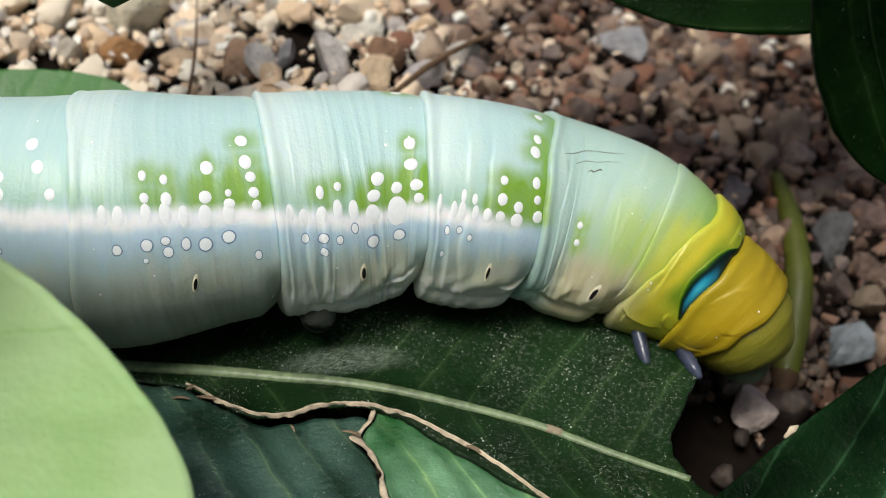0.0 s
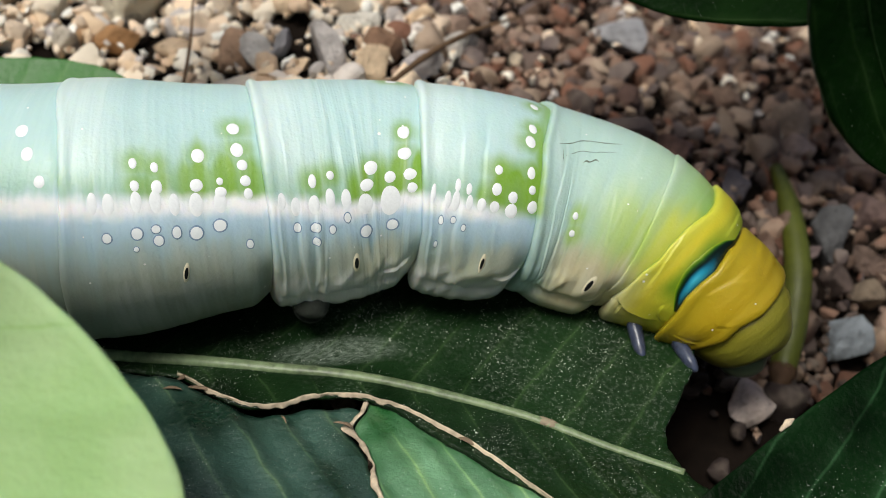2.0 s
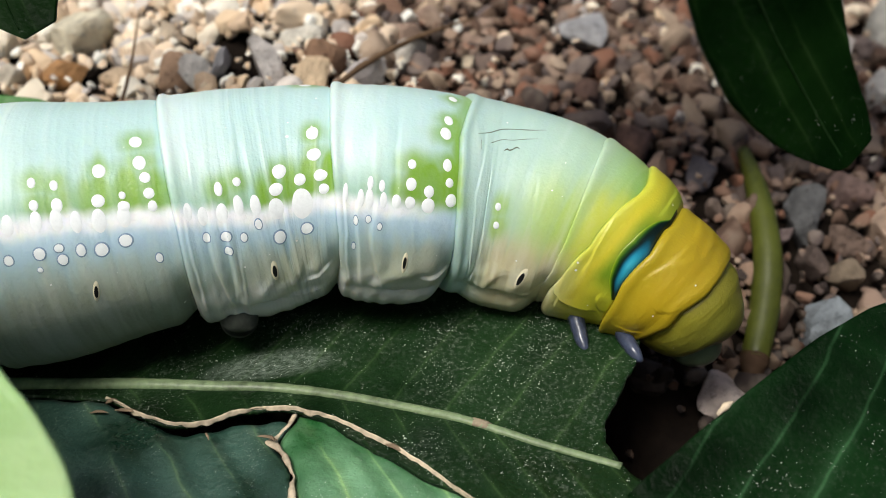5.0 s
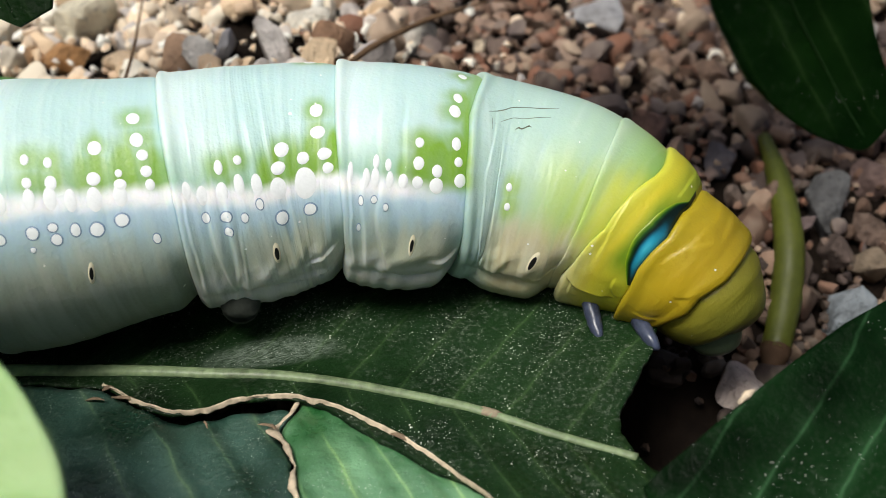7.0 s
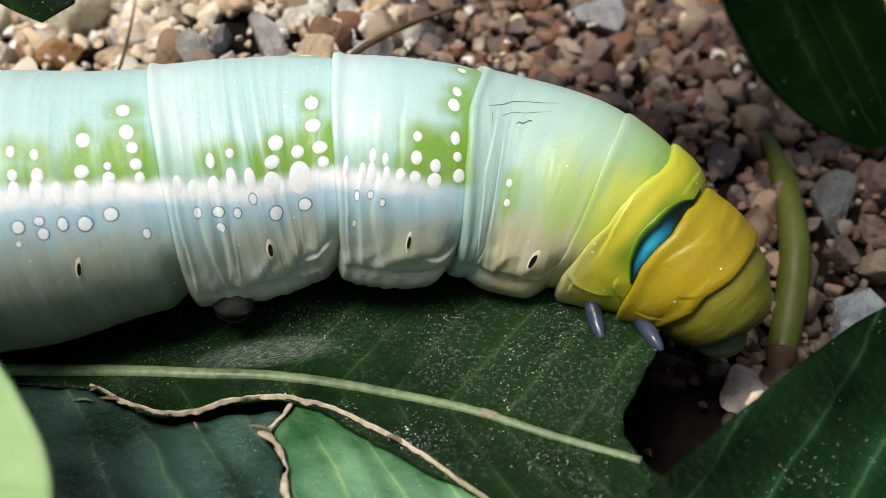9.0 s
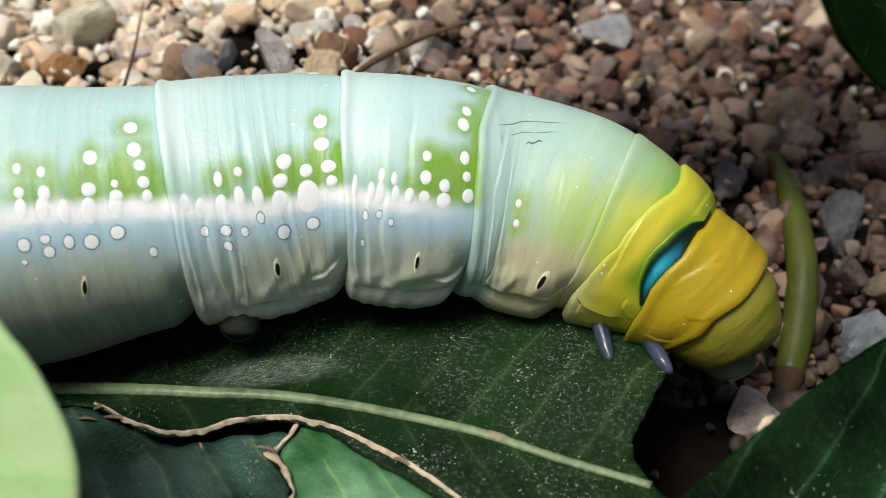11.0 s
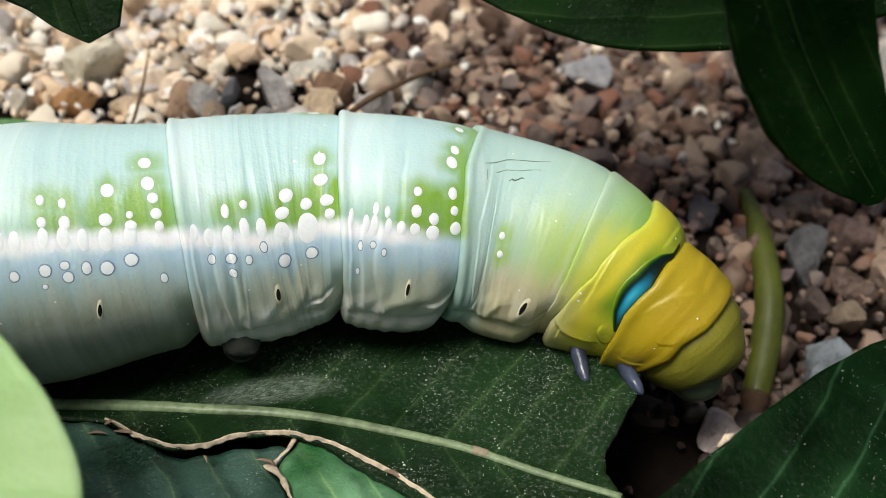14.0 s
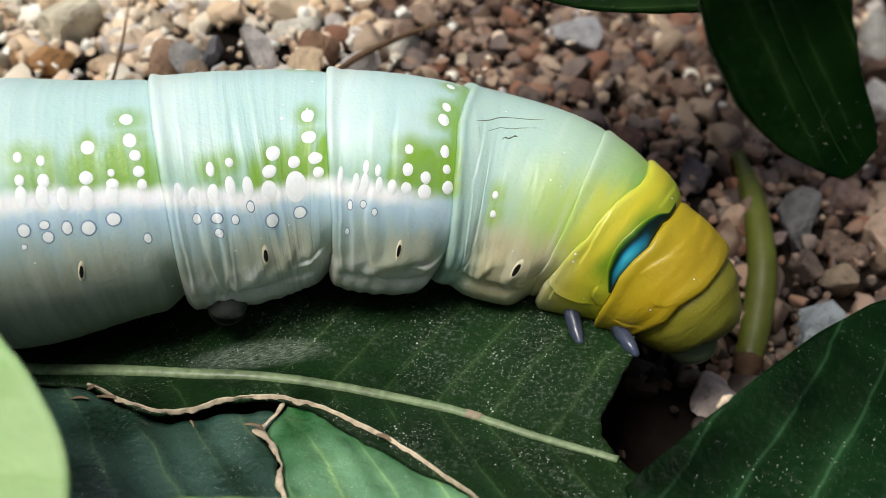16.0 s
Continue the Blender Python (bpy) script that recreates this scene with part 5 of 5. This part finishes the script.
def build_leaves():
    made = {}
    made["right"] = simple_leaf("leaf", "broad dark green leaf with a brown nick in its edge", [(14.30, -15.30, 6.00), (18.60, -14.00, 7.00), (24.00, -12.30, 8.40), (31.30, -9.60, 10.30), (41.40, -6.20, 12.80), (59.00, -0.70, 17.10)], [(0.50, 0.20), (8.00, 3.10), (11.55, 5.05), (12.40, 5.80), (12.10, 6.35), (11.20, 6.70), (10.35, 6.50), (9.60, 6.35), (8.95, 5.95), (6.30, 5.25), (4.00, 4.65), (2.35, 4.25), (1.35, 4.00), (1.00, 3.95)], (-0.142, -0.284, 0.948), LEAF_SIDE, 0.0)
    x, y, z = (19.35, -10.75, 8.12)
    tube("dry_nick", [Vector((x - 0.5, y - 0.5, z - 0.1)) - made["right"].location / MM, Vector((x, y, z + 0.1)) - made["right"].location / MM, Vector((x + 0.45, y + 0.35, z + 0.1)) - made["right"].location / MM], [0.08, 0.22, 0.06], DRY, made["right"], "tan dried nick in the edge", 8, 0.6, 0.4)
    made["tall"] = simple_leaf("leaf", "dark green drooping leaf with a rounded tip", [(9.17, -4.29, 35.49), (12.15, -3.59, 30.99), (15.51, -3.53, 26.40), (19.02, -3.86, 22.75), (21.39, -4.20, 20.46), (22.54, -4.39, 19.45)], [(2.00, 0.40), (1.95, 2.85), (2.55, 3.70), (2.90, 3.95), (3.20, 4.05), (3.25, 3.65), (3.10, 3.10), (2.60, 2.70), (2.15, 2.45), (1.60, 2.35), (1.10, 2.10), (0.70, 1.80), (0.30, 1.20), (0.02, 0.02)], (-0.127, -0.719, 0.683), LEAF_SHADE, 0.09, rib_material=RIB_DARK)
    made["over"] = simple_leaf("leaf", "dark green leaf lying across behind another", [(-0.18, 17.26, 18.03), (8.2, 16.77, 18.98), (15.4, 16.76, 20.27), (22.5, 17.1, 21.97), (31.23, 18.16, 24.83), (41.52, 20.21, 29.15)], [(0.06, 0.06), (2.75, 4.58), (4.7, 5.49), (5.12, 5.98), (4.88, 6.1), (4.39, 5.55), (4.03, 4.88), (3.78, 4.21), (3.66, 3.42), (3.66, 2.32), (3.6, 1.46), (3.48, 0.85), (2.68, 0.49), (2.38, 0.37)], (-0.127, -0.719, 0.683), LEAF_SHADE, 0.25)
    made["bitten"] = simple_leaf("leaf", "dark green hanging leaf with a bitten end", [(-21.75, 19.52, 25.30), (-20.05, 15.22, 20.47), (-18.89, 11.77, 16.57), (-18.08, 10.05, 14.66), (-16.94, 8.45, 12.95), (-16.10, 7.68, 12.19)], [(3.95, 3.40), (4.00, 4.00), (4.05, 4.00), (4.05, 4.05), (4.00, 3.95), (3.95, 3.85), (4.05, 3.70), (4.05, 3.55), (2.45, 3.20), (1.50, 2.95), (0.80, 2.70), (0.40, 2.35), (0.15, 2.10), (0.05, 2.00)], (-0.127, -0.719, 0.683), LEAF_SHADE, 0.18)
    made["back"] = simple_leaf("leaf", "mid-green leaf lying on the gravel behind the caterpillar", [(-47.06, 15.07, -11.48), (-38.60, 16.39, -7.77), (-32.36, 17.07, -5.34), (-26.81, 17.28, -3.58), (-22.84, 17.43, -2.33), (-20.65, 17.49, -1.66)], [(0.3, 0.3), (2.4, 2.6), (2.8, 2.9), (2.2, 2.3), (1.0, 1.0), (0.1, 0.1)], (0, -0.5, 0.85), LEAF_BACK, 0.2)
    made["pale"] = simple_leaf("leaf", "pale green leaf, underside up, with faint veins", [(-36.46, -10.28, 11.84), (-31.86, -12.83, 10.49), (-26.39, -16.06, 8.68), (-20.82, -19.64, 6.54), (-16.00, -23.04, 4.38), (-13.52, -25.42, 2.61)], [(6.55, 1.40), (8.45, 3.60), (8.60, 5.60), (8.65, 7.05), (8.65, 7.75), (8.10, 7.95), (7.45, 7.90), (6.95, 7.60), (6.55, 6.80), (5.60, 5.40), (4.25, 4.05), (3.10, 2.55), (1.30, 0.95), (0.05, 0.05)], (-0.190, -0.705, 0.684), LEAF_PALE, 0.3, 0.03)
    made["low"] = simple_leaf("leaf", "pale green leaf edge with a torn end", [(-12.56, -21.40, 2.30), (-7.77, -20.56, 4.23), (-3.42, -20.18, 5.59), (0.20, -20.07, 6.51), (2.61, -19.74, 7.38), (3.33, -19.01, 8.30)], [(0.5, 0.5), (2.0, 2.0), (1.75, 1.75), (1.5, 1.5), (0.9, 0.9), (0.1, 0.1)], (-0.190, -0.705, 0.684), LEAF_MID, 0.0, 0.03)
    made["low2"] = simple_leaf("leaf", "light green leaf edge with a torn end", [(4.79, -19.28, 8.34), (6.13, -19.81, 8.09), (9.10, -20.43, 8.11), (12.33, -21.06, 8.19), (17.15, -21.81, 8.48), (22.57, -23.04, 8.42)], [(0.1, 0.1), (1.0, 1.0), (1.75, 1.75), (2.0, 2.0), (2.2, 2.2), (0.5, 0.5)], (-0.190, -0.705, 0.684), LEAF_MID, 0.0, 0.03)
    return made


def build_shade_branches():
    """A leaning branch rooted in the gravel and a twig, both added out of view: their leaves shade part of the bed and
    the rear belly.
    """
    rng = random.Random(5)
    path = [(70, 95, float(ground_z(70, 95)) - 3), (58, 84, 20), (44, 66, 40), (28, 46, 50), (14, 27, 48)]
    # added branch, out of view, there only to shade the gravel
    shrub = thing("shrub", "unseen leafy dark green branch added to shade the gravel", "shrub")
    tube("branch", path, [2.2, 1.9, 1.5, 1.1, 0.5], STEM, shrub, "brown woody branch", 10, 1.0, 0.1)
    P = np.array(path, float)
    for f, turn, long_ in [(4.0, 245, 21), (3.8, 310, 20), (3.0, 60, 22), (2.4, 20, 24)]:
        k = min(3, int(f))
        base = P[k] + (P[k + 1] - P[k]) * (f - k)
        a = radians(turn)
        way = np.array([math.cos(a), math.sin(a), 0.06])
        side = np.array([-way[1], way[0], 0.0])

        def fn(s, t):
            v = 2 * t - 1
            wide = 9.0 * math.sin(math.pi * (0.04 + 0.92 * s ** 0.85)) * v
            return base + way * long_ * s + side * wide + np.array([0, 0, 1.2 * abs(v) * math.sin(math.pi * s) - 5 * s * s]), (s * long_, wide)

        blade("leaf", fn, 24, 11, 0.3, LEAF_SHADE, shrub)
    # added twig, out of view, keeps light off the rear belly
    twig = thing("shade_twig", "unseen leafy dark green twig added to shade the rear flank", "shrub")
    tube("branch", [(-70, -30, float(ground_z(-70, -30)) - 2), (-62, -26, 12), (-52, -21, 24), (-46, -18, 29)], [1.2, 1.0, 0.8, 0.4], STEM, twig, "brown woody twig", 8, 1.0, 0.1)
    for base, turn, long_ in [((-46, -18, 29), 8, 19), ((-50, -20, 26), -50, 17), ((-54, -22, 22), 70, 15)]:
        base, a = np.array(base, float), radians(turn)
        way = np.array([math.cos(a), math.sin(a), 0.03])
        side = np.array([-way[1], way[0], 0.0])

        def near(s, t):
            v = 2 * t - 1
            wide = 6.0 * math.sin(math.pi * (0.04 + 0.92 * s ** 0.85)) * v
            return base + way * long_ * s + side * wide + np.array([0, 0, 0.9 * abs(v) * math.sin(math.pi * s) - 2 * s * s]), (s * long_, wide)

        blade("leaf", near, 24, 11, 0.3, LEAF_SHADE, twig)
    return shrub


def build_litter():
    pts = [(28.74, 3.19, -3.08), (29.89, 7.28, -1.51), (30.38, 11.40, 0.12), (30.33, 16.31, 1.26), (30.31, 21.44, 1.39)]
    s = thing("stalk", "short yellow-green plant stalk lying on the gravel", "stalk")
    tube("stem", pts, [0.95, 1.1, 1.05, 0.9, 0.5], STALK, s, "", 16, 1.0, 0.06)
    low, nxt = np.array(pts[0]), np.array(pts[1])
    # brown base end, its colour darkened where the stalk runs into shadow
    tube("stem_base", [low - 0.35 * (nxt - low), low - 0.1 * (nxt - low), low + 0.06 * (nxt - low)], [0.5, 0.95, 1.02], plain("stalk_base_shaded", (0.06, 0.035, 0.02), 0.8, 0.2, 1500, 0.4), s, "brown base, darkened in colour for the shadow there", 14, 1.0, 0.2)
    for pts, rad, label in [([(-6.28, 15.92, 2.51), (-2.81, 18.93, 3.10), (-0.33, 22.78, 3.26), (3.55, 28.53, 2.67), (8.82, 33.85, 2.40)], [0.12, 0.22, 0.26, 0.22, 0.08], "dry brown twig lying on the gravel"), ([(-17.54, 16.15, -0.81), (-17.65, 18.86, -0.56), (-18.10, 24.04, -0.72), (-19.36, 32.81, -1.38)], [0.10, 0.13, 0.12, 0.06], "thin dry grass stem on the gravel"), ([(49.24, 36.55, 2.7), (46.97, 31.45, 2.19), (44.76, 26.86, 1.39), (43.81, 24.53, 0.69)], [0.12, 0.30, 0.34, 0.28], "greenish brown sprout standing in the gravel")]:
        t = tube("twig", pts, rad, STEM, None, "", 8, 1.0, 0.25)
        tagged(t, label, "twig")


# sway of the loose leaves in the air: seconds, shift in millimetres
SWAY_TALL = [
    (0.0, -0.36, 0.89, 0.87),
    (0.5, -0.32, 1.03, 1.03),
    (1.0, -0.49, 0.94, 0.90),
    (1.5, -0.34, 0.80, 0.78),
    (2.0, -0.34, 0.91, 0.90),
    (2.5, -0.27, 0.33, 0.30),
    (3.0, 0.83, -0.05, 0.10),
    (3.5, -0.03, 0.00, -0.00),
    (4.0, 0.00, 0.00, 0.00),
    (6.5, 0.11, -0.06, -0.04),
    (7.0, -0.24, -0.17, -0.22),
    (7.5, -0.26, -0.19, -0.25),
    (8.0, -0.26, -0.41, -0.48),
    (10.5, 1.19, 0.65, 0.90),
    (11.0, 2.26, 1.27, 1.76),
    (11.5, 2.12, 1.35, 1.81),
    (12.0, 0.67, 0.36, 0.50),
    (12.5, 1.36, 0.38, 0.65),
    (13.0, 1.51, 0.16, 0.44),
    (13.5, 1.40, 0.18, 0.45),
    (14.0, 1.53, -0.06, 0.22),
    (14.5, 1.05, -0.10, 0.09),
    (15.0, 0.98, -0.11, 0.06),
    (15.5, 0.53, -0.51, -0.44),
    (16.0, 0.17, -0.62, -0.62),
]
SWAY_OVER = [
    (0.0, 0.00, 1.06, 0.07),
    (0.5, 0.02, 0.99, 0.16),
    (1.0, -0.27, 0.74, 0.05),
    (1.5, -0.15, 0.81, 0.01),
    (2.0, -0.10, 0.90, 0.02),
    (2.5, -0.71, 0.87, -0.42),
    (3.0, -0.70, 0.88, -0.68),
    (3.5, -1.61, 0.14, -0.39),
    (4.0, -1.71, 0.42, -0.09),
    (6.5, -1.71, 0.51, 0.12),
    (7.0, -2.15, -0.09, 0.01),
    (7.5, -2.24, -0.21, -0.06),
    (8.0, -2.32, -0.34, -0.14),
    (10.5, -0.14, -0.85, 0.30),
    (11.0, 1.15, -0.68, 0.34),
    (11.5, 1.18, -0.77, 0.06),
    (12.0, -0.65, -0.88, -0.25),
    (12.5, 0.08, -0.47, -0.04),
    (13.0, 0.12, 0.31, -0.33),
    (13.5, -0.01, 0.12, -0.35),
    (14.0, 0.10, -0.03, -0.40),
    (14.5, -0.38, -0.04, -0.50),
    (15.0, -0.39, -0.15, -0.56),
    (15.5, -0.95, -0.46, -0.69),
    (16.0, -1.35, -0.61, -0.78),
]
SWAY_BITTEN = [
    (0.0, -5.33, 0.75, -0.07),
    (0.5, -5.31, 0.80, -0.02),
    (1.0, -5.02, 0.61, -0.18),
    (1.5, -4.90, 0.56, -0.23),
    (2.0, -4.96, 0.54, -0.26),
    (2.5, -4.41, 0.96, 0.35),
    (3.0, -4.44, 0.13, -0.65),
    (3.5, -4.44, 0.00, -0.80),
    (4.0, -4.38, 0.02, -0.77),
    (6.5, -3.71, -0.37, -1.11),
    (7.0, -3.96, -0.53, -1.36),
    (7.5, -3.91, -0.52, -1.33),
    (8.0, -4.06, -0.46, -1.29),
    (10.5, 1.36, -1.21, -1.20),
    (11.0, -2.48, 0.57, 0.22),
    (11.5, -2.00, 1.17, 1.03),
    (12.0, -1.58, 0.79, 0.65),
    (12.5, 0.02, 0.25, 0.30),
    (13.0, 0.00, 0.00, -0.00),
    (13.5, -0.73, 0.34, 0.27),
    (14.0, -1.40, 0.65, 0.52),
    (14.5, -2.77, 0.77, 0.41),
    (15.0, -3.02, 0.95, 0.58),
    (15.5, -2.50, 0.26, -0.14),
    (16.0, -2.67, 0.62, 0.26),
]
SWAY_PALE = [
    (0.0, 0.00, 0.00, 0.00),
    (0.5, 0.02, 0.18, 0.19),
    (1.0, 0.20, 0.06, 0.12),
    (1.5, 0.23, -0.10, -0.04),
    (2.0, 0.27, -0.30, -0.23),
    (2.5, 0.22, 0.03, 0.09),
    (3.0, 0.83, 0.05, 0.29),
    (3.5, 1.07, -0.01, 0.29),
    (4.0, 1.07, 0.17, 0.47),
    (6.5, 1.14, 0.02, 0.33),
    (7.0, 1.21, 0.15, 0.49),
    (7.5, 1.31, 0.24, 0.61),
    (8.0, 1.37, 0.25, 0.63),
    (10.5, 1.61, 0.57, 1.04),
    (11.0, 1.91, 1.24, 1.81),
    (11.5, 1.57, 4.88, 5.47),
    (12.0, 1.40, 1.50, 1.93),
    (12.5, 1.24, 1.65, 2.04),
    (13.0, 1.44, 0.76, 1.19),
    (13.5, 1.36, 0.76, 1.16),
    (14.0, 1.22, 0.95, 1.32),
    (14.5, 1.42, 0.85, 1.27),
    (15.0, 1.46, 0.60, 1.03),
    (15.5, 1.51, 0.35, 0.78),
    (16.0, 1.45, 0.39, 0.81),
]


def motions():
    for key, rows in (("tall", SWAY_TALL), ("over", SWAY_OVER), ("bitten", SWAY_BITTEN), ("pale", SWAY_PALE)):
        ob = LEAVES[key]
        home = ob.location / MM
        walk(ob, [(t, pose((home.x + x) * MM, (home.y + y) * MM, (home.z + z) * MM)) for t, x, y, z in rows])


build_ground()
build_sky_block()
build_caterpillar()
build_torn_leaf()
LEAVES = build_leaves()
build_shade_branches()
build_litter()
for x, y, size, colour, label, seed in STONES:
    pebble((x, y), size, colour, label, seed)
build_gravel()
motions()
